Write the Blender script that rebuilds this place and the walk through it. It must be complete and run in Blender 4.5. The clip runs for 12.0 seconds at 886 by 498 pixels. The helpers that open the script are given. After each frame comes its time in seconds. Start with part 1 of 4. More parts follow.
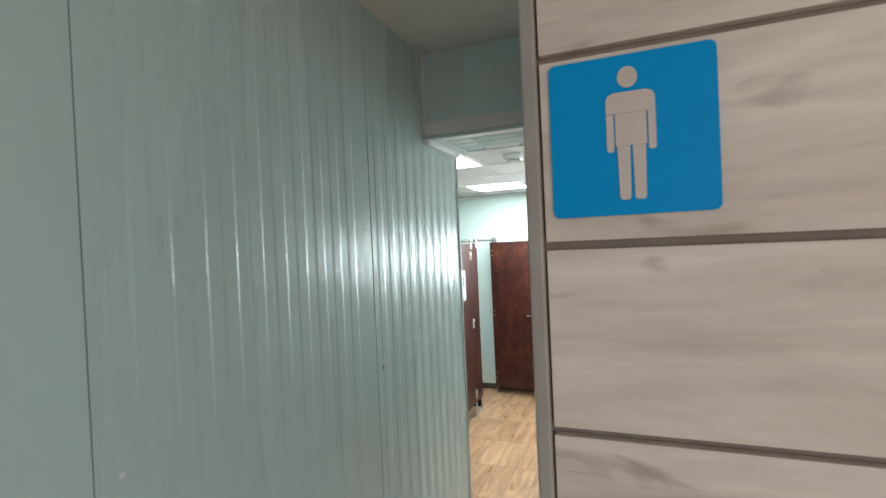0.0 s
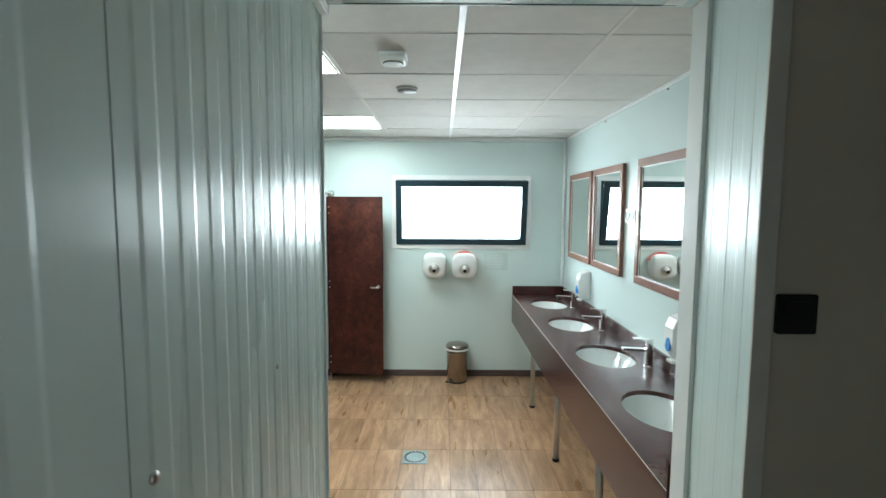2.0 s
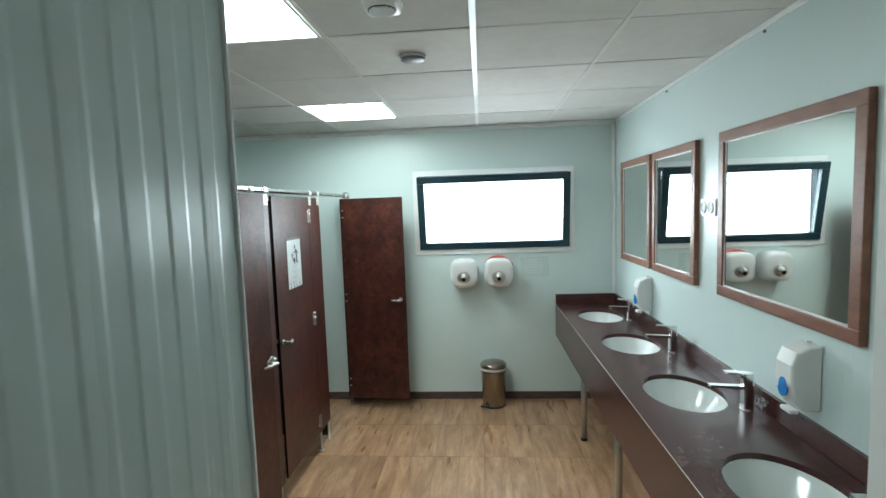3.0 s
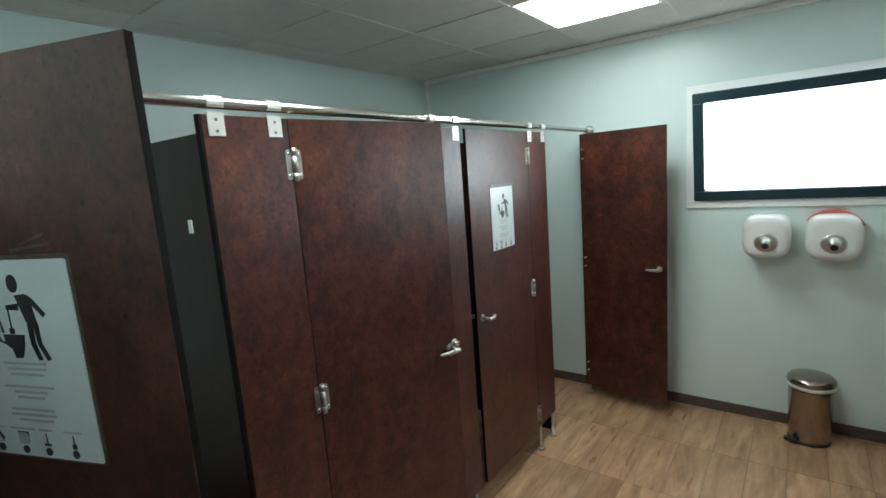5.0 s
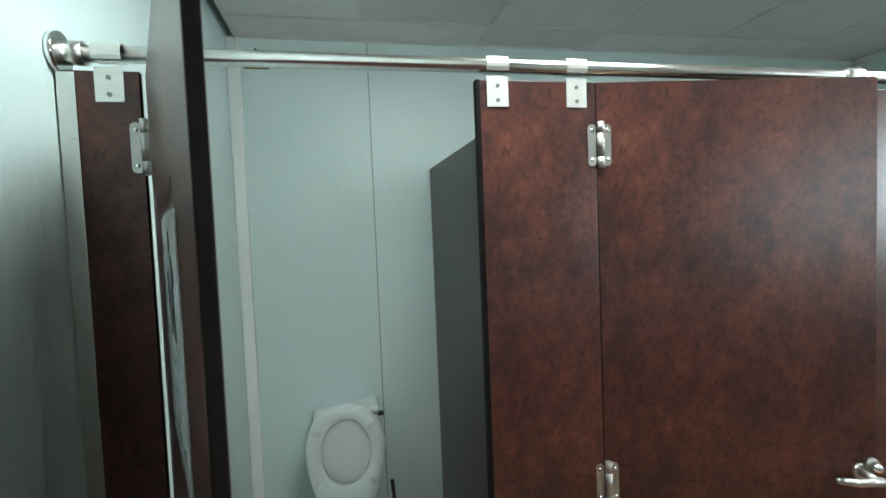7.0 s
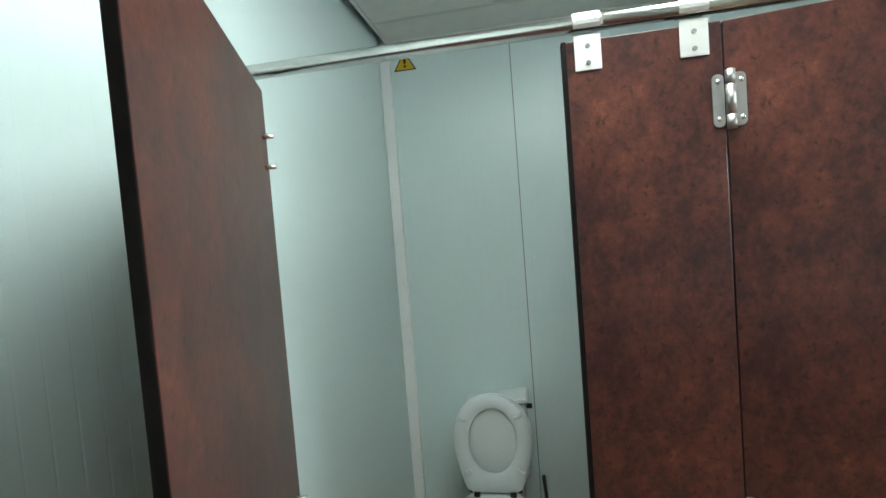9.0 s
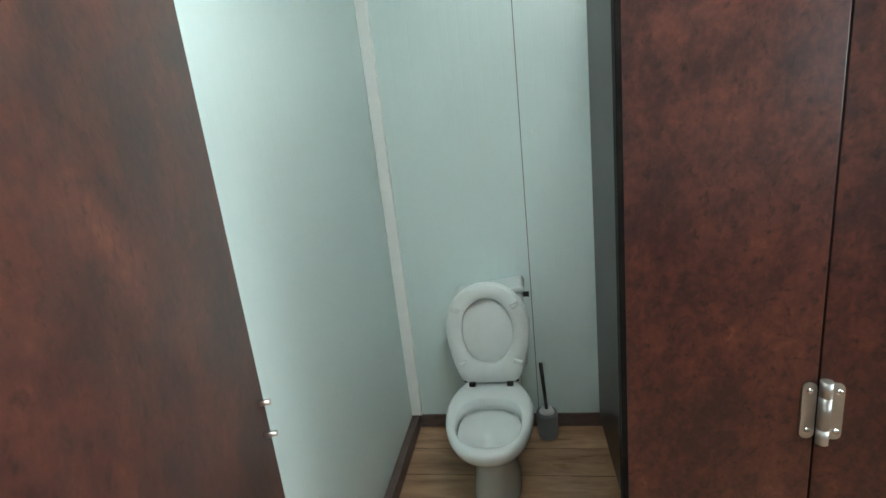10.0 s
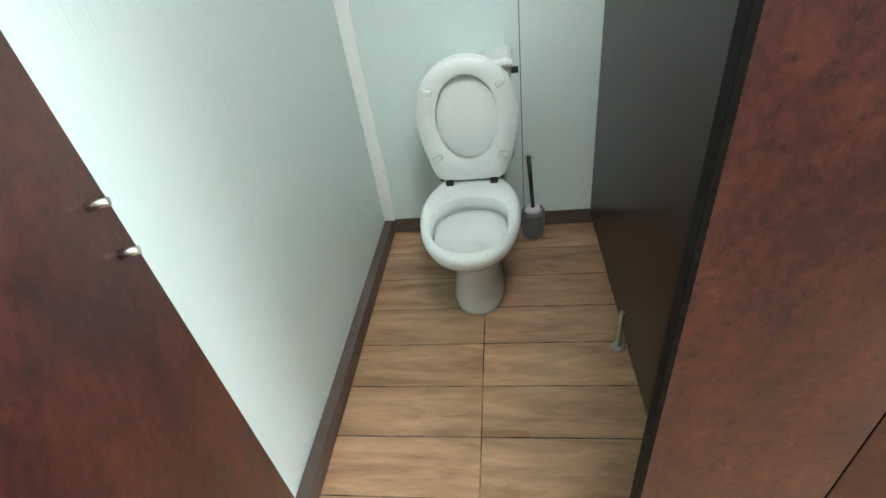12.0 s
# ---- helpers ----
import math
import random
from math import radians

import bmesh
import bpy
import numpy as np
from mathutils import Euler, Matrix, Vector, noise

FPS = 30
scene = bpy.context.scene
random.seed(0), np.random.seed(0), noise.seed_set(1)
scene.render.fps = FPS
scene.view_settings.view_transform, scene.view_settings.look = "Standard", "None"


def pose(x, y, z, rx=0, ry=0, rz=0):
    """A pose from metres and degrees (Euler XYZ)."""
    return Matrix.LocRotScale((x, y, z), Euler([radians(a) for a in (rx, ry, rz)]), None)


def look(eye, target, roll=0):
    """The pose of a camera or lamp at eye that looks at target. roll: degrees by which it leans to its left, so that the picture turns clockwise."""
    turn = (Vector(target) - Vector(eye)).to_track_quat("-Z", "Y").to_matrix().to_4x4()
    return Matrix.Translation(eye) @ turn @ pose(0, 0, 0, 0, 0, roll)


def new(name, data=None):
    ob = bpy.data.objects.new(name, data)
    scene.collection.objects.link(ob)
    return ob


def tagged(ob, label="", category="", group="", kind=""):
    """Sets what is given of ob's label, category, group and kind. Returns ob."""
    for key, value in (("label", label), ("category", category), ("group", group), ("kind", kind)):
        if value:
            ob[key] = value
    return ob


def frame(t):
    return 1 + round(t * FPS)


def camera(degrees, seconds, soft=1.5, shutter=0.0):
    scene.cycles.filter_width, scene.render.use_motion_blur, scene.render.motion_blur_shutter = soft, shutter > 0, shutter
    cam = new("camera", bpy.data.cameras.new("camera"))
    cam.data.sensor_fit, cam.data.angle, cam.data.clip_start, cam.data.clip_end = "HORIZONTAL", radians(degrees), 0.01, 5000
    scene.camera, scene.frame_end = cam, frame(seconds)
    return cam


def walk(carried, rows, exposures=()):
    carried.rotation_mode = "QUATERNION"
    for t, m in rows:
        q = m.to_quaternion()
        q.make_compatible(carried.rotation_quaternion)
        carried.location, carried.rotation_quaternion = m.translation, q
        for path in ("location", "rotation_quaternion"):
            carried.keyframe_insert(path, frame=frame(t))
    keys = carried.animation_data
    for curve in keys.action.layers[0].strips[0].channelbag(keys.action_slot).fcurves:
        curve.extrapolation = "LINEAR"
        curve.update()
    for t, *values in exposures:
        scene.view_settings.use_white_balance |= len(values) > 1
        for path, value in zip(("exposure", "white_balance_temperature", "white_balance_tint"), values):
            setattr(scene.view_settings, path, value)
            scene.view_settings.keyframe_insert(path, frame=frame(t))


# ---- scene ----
cam = camera(85.0, 12.0, shutter=0.12)
PATH = [
    (0, (0.852, 0.345, 1.821), (0.114, 2.203, 1.799), -2.6),
    (0.2, (0.772, 0.413, 1.818), (0.146, 2.313, 1.798), -2.5),
    (0.4, (0.693, 0.477, 1.821), (0.159, 2.405, 1.806), -2.3),
    (0.5, (0.649, 0.503, 1.82), (0.165, 2.443, 1.817), -2.1),
    (1, (0.411, 0.73, 1.788), (0.213, 2.72, 1.753), -2.3),
    (1.5, (0.348, 0.999, 1.744), (0.301, 2.995, 1.628), -0.9),
    (2, (0.353, 1.298, 1.723), (0.354, 3.29, 1.547), 0.3),
    (2.5, (0.375, 1.618, 1.72), (0.317, 3.61, 1.553), -1.7),
    (2.7, (0.402, 1.734, 1.72), (0.305, 3.724, 1.552), -1.9),
    (4.5, (0.468, 2.608, 1.624), (-0.324, 4.424, 1.355), -3.9),
    (5, (0.421, 2.776, 1.626), (-0.764, 4.357, 1.318), -4.3),
    (5.5, (0.301, 2.866, 1.641), (-1.125, 4.238, 1.35), -4.9),
    (6, (0.248, 2.948, 1.609), (-1.344, 4.134, 1.364), -5.6),
    (6.5, (0.25, 3.002, 1.582), (-1.564, 3.818, 1.375), -6.0),
    (7, (0.168, 3.127, 1.53), (-1.787, 3.538, 1.434), -2.3),
    (7.2, (0.136, 3.209, 1.481), (-1.851, 3.424, 1.431), -1.1),
    (9, (0.122, 3.325, 1.514), (-1.843, 2.963, 1.421), -4.5),
    (9.5, (0.073, 3.250, 1.490), (-1.898, 2.990, 1.277), -5.7),
    (10, (-0.101, 3.276, 1.399), (-2.01, 2.94, 0.908), -6.4),
    (10.5, (-0.245, 3.258, 1.32), (-2.058, 2.907, 0.552), -7.0),
    (11, (-0.357, 3.221, 1.24), (-2.048, 2.928, 0.213), -7.3),
    (11.5, (-0.376, 3.223, 1.201), (-1.964, 2.921, 0.022), -7.8),
    (12, (-0.377, 3.234, 1.201), (-1.956, 2.947, 0.008), -8.8),
]
EXPOSURES = [(0, 0.87, 6400, 8), (0.5, 0.78, 6350, 7), (1.0, 0.75, 6350, 8), (1.5, 0.5, 6400, 9), (2.5, 0.07, 6280, 7), (4.5, -0.52, 6500, 10), (5.0, -0.36, 6500, 9), (5.5, -0.20, 6500, 9), (6.0, -0.05, 6500, 9), (6.5, -0.02, 6420, 8), (7.2, 0.24, 6400, 8), (9.0, 0.16, 6500, 9),
             (9.5, 0.14, 6420, 8), (10.0, 0.47, 6550, 11), (10.5, 0.93, 6650, 14), (11.0, 1.18, 6720, 14), (12.0, 1.20, 6690, 14)]
walk(cam, [(t, look(eye, target, roll)) for t, eye, target, roll in PATH], EXPOSURES)

# ---- world and large lights ----
world = bpy.data.worlds.new("sky")
scene.world = world
world.use_nodes = True
wn = world.node_tree
sky = wn.nodes.new("ShaderNodeTexSky")
sky.sky_type, sky.sun_disc = "NISHITA", False
sky.sun_elevation, sky.sun_rotation = radians(48), radians(90)
wn.links.new(sky.outputs[0], wn.nodes["Background"].inputs[0])
wn.nodes["Background"].inputs[1].default_value = 0.08


def lamp(name, kind, m, energy, color, size=None):
    data = bpy.data.lights.new(name, kind)
    data.energy, data.color = energy, color
    if kind == "AREA":
        data.shape, data.size, data.size_y = "RECTANGLE", size[0], size[1]
    else:
        data.angle = size
    ob = new(name, data)
    ob.matrix_world = m
    return ob


lamp("sun", "SUN", look((6, 0.5, 7), (0, 0, 0)), 1.2, (1.0, 0.95, 0.88), radians(10))
WINDOW_W, ENTRY_W, PANEL_E = 20.0, 8.2, 24.0
lamp("window_daylight", "AREA", look((0.535, 6.16, 1.655), (0.535, 0.0, 1.475)), WINDOW_W, (0.86, 0.96, 1.0), (1.14, 0.50))
lamp("entry_daylight", "AREA", look((1.82, -0.75, 1.35), (1.72, 3.0, 1.30)), ENTRY_W, (1.0, 0.90, 0.80), (1.4, 2.0))


# ---- materials ----
def material(name, color, rough=0.5, metal=0.0, color2=None, scale=6.0, stretch=(1, 1, 1), detail=5.0, bump=0.0, bump_scale=60.0,
             rough_var=0.0, per_object=0.0, lines=0.0, pitch=0.03, coat=0.0, spec=0.5, low=0.35, high=0.65, fine=0.0, emission=0.0):
    m = bpy.data.materials.new(name)
    m.use_nodes = True
    nt = m.node_tree
    b = nt.nodes["Principled BSDF"]
    b.inputs["Base Color"].default_value = (*color, 1)
    b.inputs["Roughness"].default_value, b.inputs["Metallic"].default_value = rough, metal
    b.inputs["Coat Weight"].default_value = coat
    b.inputs["Specular IOR Level"].default_value = spec
    b.inputs["Coat Roughness"].default_value = 0.12
    tc = nt.nodes.new("ShaderNodeTexCoord")
    mp = nt.nodes.new("ShaderNodeMapping")
    mp.inputs["Scale"].default_value = stretch
    nt.links.new(tc.outputs["Object"], mp.inputs["Vector"])
    vec = mp.outputs[0]
    if per_object:
        oi = nt.nodes.new("ShaderNodeObjectInfo")
        mul = nt.nodes.new("ShaderNodeMath")
        mul.operation, mul.inputs[1].default_value = "MULTIPLY", 37.0
        nt.links.new(oi.outputs["Random"], mul.inputs[0])
        add = nt.nodes.new("ShaderNodeVectorMath")
        nt.links.new(vec, add.inputs[0])
        nt.links.new(mul.outputs[0], add.inputs[1])
        vec = add.outputs[0]
    out = None
    if color2:
        n = nt.nodes.new("ShaderNodeTexNoise")
        n.inputs["Scale"].default_value, n.inputs["Detail"].default_value = scale, detail
        n.inputs["Roughness"].default_value, n.inputs["Distortion"].default_value = 0.62, 0.6
        nt.links.new(vec, n.inputs["Vector"])
        r = nt.nodes.new("ShaderNodeValToRGB")
        r.color_ramp.elements[0].position, r.color_ramp.elements[1].position = low, high
        r.color_ramp.elements[0].color, r.color_ramp.elements[1].color = (*color, 1), (*color2, 1)
        nt.links.new(n.outputs["Fac"], r.inputs[0])
        out = r.outputs[0]
        if fine:
            n2 = nt.nodes.new("ShaderNodeTexNoise")
            n2.inputs["Scale"].default_value, n2.inputs["Detail"].default_value = scale * 7, 3
            nt.links.new(vec, n2.inputs["Vector"])
            mr = nt.nodes.new("ShaderNodeMapRange")
            mr.inputs["From Min"].default_value, mr.inputs["From Max"].default_value = 0.3, 0.7
            mr.inputs["To Min"].default_value, mr.inputs["To Max"].default_value = 1 - fine, 1 + fine
            nt.links.new(n2.outputs["Fac"], mr.inputs["Value"])
            vm = nt.nodes.new("ShaderNodeVectorMath")
            vm.operation = "MULTIPLY"
            nt.links.new(out, vm.inputs[0])
            nt.links.new(mr.outputs[0], vm.inputs[1])
            out = vm.outputs[0]
        if per_object:
            mr = nt.nodes.new("ShaderNodeMapRange")
            mr.inputs["To Min"].default_value, mr.inputs["To Max"].default_value = 1 - per_object, 1 + per_object
            nt.links.new(oi.outputs["Random"], mr.inputs["Value"])
            vm = nt.nodes.new("ShaderNodeVectorMath")
            vm.operation = "MULTIPLY"
            nt.links.new(out, vm.inputs[0])
            nt.links.new(mr.outputs[0], vm.inputs[1])
            out = vm.outputs[0]
        nt.links.new(out, b.inputs["Base Color"])
    if rough_var:
        n = nt.nodes.new("ShaderNodeTexNoise")
        n.inputs["Scale"].default_value, n.inputs["Detail"].default_value = 3.5, 6
        nt.links.new(vec, n.inputs["Vector"])
        mr = nt.nodes.new("ShaderNodeMapRange")
        mr.inputs["To Min"].default_value, mr.inputs["To Max"].default_value = rough - rough_var, rough + rough_var
        nt.links.new(n.outputs["Fac"], mr.inputs["Value"])
        nt.links.new(mr.outputs[0], b.inputs["Roughness"])
    normal = None
    if bump:
        n = nt.nodes.new("ShaderNodeTexNoise")
        n.inputs["Scale"].default_value, n.inputs["Detail"].default_value = bump_scale, 4
        nt.links.new(vec, n.inputs["Vector"])
        bp = nt.nodes.new("ShaderNodeBump")
        bp.inputs["Strength"].default_value, bp.inputs["Distance"].default_value = bump, 0.002
        nt.links.new(n.outputs["Fac"], bp.inputs["Height"])
        normal = bp.outputs[0]
    if lines:
        sep = nt.nodes.new("ShaderNodeSeparateXYZ")
        nt.links.new(tc.outputs["Object"], sep.inputs[0])
        add = nt.nodes.new("ShaderNodeMath")
        nt.links.new(sep.outputs[0], add.inputs[0])
        nt.links.new(sep.outputs[1], add.inputs[1])
        w = nt.nodes.new("ShaderNodeMath")
        w.operation, w.inputs[1].default_value = "PINGPONG", pitch / 2
        nt.links.new(add.outputs[0], w.inputs[0])
        mr = nt.nodes.new("ShaderNodeMapRange")
        mr.interpolation_type = "SMOOTHSTEP"
        mr.inputs["From Min"].default_value, mr.inputs["From Max"].default_value = 0.0, 0.003
        nt.links.new(w.outputs[0], mr.inputs["Value"])
        bp = nt.nodes.new("ShaderNodeBump")
        bp.inputs["Strength"].default_value, bp.inputs["Distance"].default_value = lines, 0.0006
        nt.links.new(mr.outputs[0], bp.inputs["Height"])
        if normal:
            nt.links.new(normal, bp.inputs["Normal"])
        normal = bp.outputs[0]
    if normal:
        nt.links.new(normal, b.inputs["Normal"])
    if emission:
        b.inputs["Emission Color"].default_value = (*color, 1)
        b.inputs["Emission Strength"].default_value = emission
    return m


PANEL = material("white_steel_panel", (0.63, 0.75, 0.735), 0.275, rough_var=0.02, bump=0.5, bump_scale=7, stretch=(1, 1, 0.10))
PANEL_WARM = material("white_panel_warm_light", (0.74, 0.675, 0.595), 0.30, color2=(0.70, 0.64, 0.565), scale=1.2, rough_var=0.03, bump=0.25, bump_scale=7, stretch=(1, 1, 0.35))
PANEL_LINED = material("lined_steel_panel", (0.675, 0.795, 0.78), 0.345, color2=(0.69, 0.81, 0.795), scale=0.9, stretch=(1, 1, 0.4), rough_var=0.05,
                       bump=0.04, bump_scale=9, lines=0.5, pitch=0.04)
TRIM = material("white_trim", (0.90, 0.92, 0.91), 0.38, color2=(0.87, 0.89, 0.88), scale=5, bump=0.03)
SHADE_TRIM = material("white_trim_shaded", (0.82, 0.80, 0.76), 0.4, color2=(0.76, 0.74, 0.70), scale=6, bump=0.04)
CEIL = material("mineral_ceiling", (0.66, 0.65, 0.62), 0.85, color2=(0.71, 0.70, 0.67), scale=2.2, bump=0.25, bump_scale=90, fine=0.03)
BAR = material("ceiling_bar_paint", (0.82, 0.82, 0.80), 0.4, color2=(0.78, 0.78, 0.76), scale=9)
HPL = material("mottled_brown_laminate", (0.07, 0.024, 0.018), 0.33, bump=0.05, bump_scale=180, rough_var=0.03, spec=0.46)


def mottle(m):
    """Cloudy brown laminate print: blots of two sizes, fine grain and dark specks."""
    nt = m.node_tree
    tc = nt.nodes.new("ShaderNodeTexCoord")
    mp = nt.nodes.new("ShaderNodeMapping")
    mp.inputs["Scale"].default_value = (1.0, 1.0, 0.8)
    nt.links.new(tc.outputs["Object"], mp.inputs["Vector"])
    def cloud(scale, detail, rough, distort):
        n = nt.nodes.new("ShaderNodeTexNoise")
        n.inputs["Scale"].default_value, n.inputs["Detail"].default_value = scale, detail
        n.inputs["Roughness"].default_value, n.inputs["Distortion"].default_value = rough, distort
        nt.links.new(mp.outputs[0], n.inputs["Vector"])
        return n.outputs["Fac"]
    def weigh(a, b, k):
        m1 = nt.nodes.new("ShaderNodeMath")
        m1.operation, m1.inputs[1].default_value = "MULTIPLY", k
        m2 = nt.nodes.new("ShaderNodeMath")
        m2.operation, m2.inputs[1].default_value = "MULTIPLY_ADD", 1 - k
        nt.links.new(a, m1.inputs[0])
        nt.links.new(b, m2.inputs[0])
        nt.links.new(m1.outputs[0], m2.inputs[2])
        return m2.outputs[0]
    ramp = nt.nodes.new("ShaderNodeValToRGB")
    el = ramp.color_ramp.elements
    el[0].position, el[0].color = 0.375, (0.021, 0.0080, 0.0078, 1)
    el[1].position, el[1].color = 0.630, (0.160, 0.0510, 0.0295, 1)
    for p, c in ((0.440, (0.035, 0.0112, 0.0100)), (0.50, (0.064, 0.0192, 0.0142)), (0.56, (0.093, 0.0282, 0.0190))):
        e = el.new(p)
        e.color = (*c, 1)
    blots = weigh(cloud(6.5, 7.0, 0.60, 0.4), cloud(26.0, 9.0, 0.78, 0.25), 0.46)
    nt.links.new(weigh(blots, cloud(95.0, 5.0, 0.68, 0.2), 0.78), ramp.inputs[0])
    speck = nt.nodes.new("ShaderNodeMapRange")
    speck.inputs["From Min"].default_value, speck.inputs["From Max"].default_value = 0.31, 0.44
    speck.inputs["To Min"].default_value, speck.inputs["To Max"].default_value = 0.25, 1.0
    nt.links.new(cloud(70.0, 5.0, 0.65, 0.3), speck.inputs["Value"])
    mul = nt.nodes.new("ShaderNodeVectorMath")
    mul.operation = "MULTIPLY"
    nt.links.new(ramp.outputs[0], mul.inputs[0])
    nt.links.new(speck.outputs[0], mul.inputs[1])
    nt.links.new(mul.outputs[0], nt.nodes["Principled BSDF"].inputs["Base Color"])


mottle(HPL)
HPL_EDGE = material("black_laminate_edge", (0.006, 0.005, 0.005), 0.6, color2=(0.013, 0.011, 0.010), scale=20, spec=0.08)
PARTITION = material("dark_brown_laminate", (0.017, 0.0080, 0.0074), 0.30, color2=(0.034, 0.0140, 0.0112), scale=16, detail=9, bump=0.05, bump_scale=150, spec=0.30)
COUNTER = material("dark_brown_worktop", (0.052, 0.020, 0.019), 0.245, color2=(0.082, 0.030, 0.026), scale=9, detail=8, bump=0.03, bump_scale=160, low=0.3, high=0.72, fine=0.15)
FLOOR = material("wood_look_tile", (0.234, 0.119, 0.061), 0.29, color2=(0.585, 0.360, 0.212), scale=3.0, stretch=(5.0, 0.80, 1), detail=7.0,
                 bump=0.08, bump_scale=40, rough_var=0.05, per_object=0.10, fine=0.10, low=0.27, high=0.73, spec=0.58)
GROUT = material("brown_grout", (0.12, 0.072, 0.045), 0.85, color2=(0.25, 0.160, 0.105), scale=9)
DIRTY_GROUT = material("dirty_grout", (0.014, 0.010, 0.008), 0.85, color2=(0.24, 0.165, 0.11), scale=11, low=0.44, high=0.62)
FACADE = material("pale_wood_tile", (0.52, 0.40, 0.330), 0.50, color2=(0.72, 0.60, 0.515), scale=2.2, stretch=(1.0, 1, 6.5), detail=6.0,
                  bump=0.08, bump_scale=50, per_object=0.05, fine=0.05)


def knots(m):
    """Brown knots and soft dark figure in the wood print."""
    nt = m.node_tree
    base = nt.nodes["Principled BSDF"].inputs["Base Color"]
    was = base.links[0].from_socket
    tc, mp = nt.nodes.new("ShaderNodeTexCoord"), nt.nodes.new("ShaderNodeMapping")
    mp.inputs["Scale"].default_value, mp.inputs["Location"].default_value = (2.4, 1.0, 7.0), (3.1, 0.0, 1.7)
    oi = nt.nodes.new("ShaderNodeObjectInfo")
    shift = nt.nodes.new("ShaderNodeVectorMath")
    shift.operation, shift.inputs[1].default_value = "MULTIPLY_ADD", (19.0, 7.0, 31.0)
    n = nt.nodes.new("ShaderNodeTexNoise")
    n.inputs["Scale"].default_value, n.inputs["Detail"].default_value, n.inputs["Distortion"].default_value = 2.4, 5.0, 1.2
    ramp = nt.nodes.new("ShaderNodeMapRange")
    ramp.inputs["From Min"].default_value, ramp.inputs["From Max"].default_value = 0.64, 0.84
    mix = nt.nodes.new("ShaderNodeMix")
    mix.data_type = "RGBA"
    nt.links.new(tc.outputs["Object"], mp.inputs["Vector"])
    nt.links.new(oi.outputs["Random"], shift.inputs[0])
    nt.links.new(mp.outputs[0], shift.inputs[2])
    nt.links.new(shift.outputs[0], n.inputs["Vector"])
    nt.links.new(n.outputs["Fac"], ramp.inputs["Value"])
    nt.links.new(ramp.outputs[0], mix.inputs["Factor"])
    for socket in mix.inputs:
        if socket.identifier == "A_Color":
            nt.links.new(was, socket)
        if socket.identifier == "B_Color":
            socket.default_value = (0.27, 0.17, 0.12, 1)
    for socket in mix.outputs:
        if socket.identifier == "Result_Color":
            nt.links.new(socket, base)


knots(FACADE)
EDGE = material("taupe_edge_trim", (0.30, 0.255, 0.22), 0.45, color2=(0.36, 0.31, 0.27), scale=14, bump=0.05)
FACADE_GROUT = material("facade_grout", (0.29, 0.225, 0.19), 0.9, color2=(0.35, 0.28, 0.24), scale=30)
SKIRT = material("brown_skirting", (0.085, 0.055, 0.048), 0.42, color2=(0.12, 0.085, 0.075), scale=9, stretch=(1, 1, 4))
CHROME = material("chrome", (0.78, 0.78, 0.77), 0.12, metal=1.0, color2=(0.70, 0.70, 0.69), scale=20)
STEEL = material("brushed_steel", (0.60, 0.58, 0.55), 0.30, metal=1.0, color2=(0.68, 0.66, 0.63), scale=8, stretch=(1, 1, 12), bump=0.03, bump_scale=90)
PORCELAIN = material("white_porcelain", (0.74, 0.78, 0.77), 0.13, color2=(0.71, 0.75, 0.74), scale=3, coat=0.3)
PLASTIC = material("white_plastic", (0.83, 0.84, 0.83), 0.31, color2=(0.79, 0.80, 0.79), scale=5)
SEAT_WHITE = material("white_seat_plastic", (0.74, 0.78, 0.77), 0.30, color2=(0.71, 0.75, 0.74), scale=5)
BLACK = material("black_plastic", (0.012, 0.012, 0.013), 0.35, color2=(0.02, 0.02, 0.022), scale=12)
SLATE = material("dark_window_frame", (0.012, 0.040, 0.055), 0.35, color2=(0.018, 0.050, 0.066), scale=8, bump=0.03)
MIRROR_WOOD = material("cherry_wood_frame", (0.29, 0.130, 0.085), 0.38, color2=(0.21, 0.092, 0.060), scale=9, stretch=(3, 1, 3), detail=8, bump=0.05)
BIN_STEEL = material("polished_bin_steel", (0.40, 0.345, 0.30), 0.20, metal=1.0, color2=(0.34, 0.29, 0.25), scale=6, stretch=(1, 1, 0.2))
RAIL_STEEL = material("smooth_rail_steel", (0.70, 0.69, 0.66), 0.24, metal=1.0, color2=(0.66, 0.65, 0.62), scale=5)
BRACKET = material("satin_steel_strap", (0.74, 0.73, 0.70), 0.46, metal=0.85, color2=(0.67, 0.66, 0.63), scale=12, stretch=(1, 1, 5), bump=0.03)
HARDWARE = material("dull_door_hardware", (0.50, 0.49, 0.47), 0.42, metal=1.0, color2=(0.40, 0.39, 0.375), scale=14, bump=0.03)
GREY = material("grey_plastic", (0.16, 0.17, 0.18), 0.4, color2=(0.20, 0.21, 0.22), scale=9)
BLUE_GEL = material("blue_plastic", (0.02, 0.22, 0.62), 0.2, color2=(0.03, 0.28, 0.68), scale=9)
RED_TRIM = material("red_plastic", (0.68, 0.17, 0.14), 0.35, color2=(0.74, 0.22, 0.18), scale=9)
PAPER = material("laminated_paper", (0.68, 0.73, 0.74), 0.22, color2=(0.63, 0.68, 0.69), scale=8, bump=0.1, bump_scale=9)
INK = material("dark_print", (0.02, 0.022, 0.024), 0.35, color2=(0.03, 0.032, 0.034), scale=20)
GREY_INK = material("grey_print", (0.36, 0.37, 0.38), 0.4, color2=(0.42, 0.43, 0.44), scale=20)
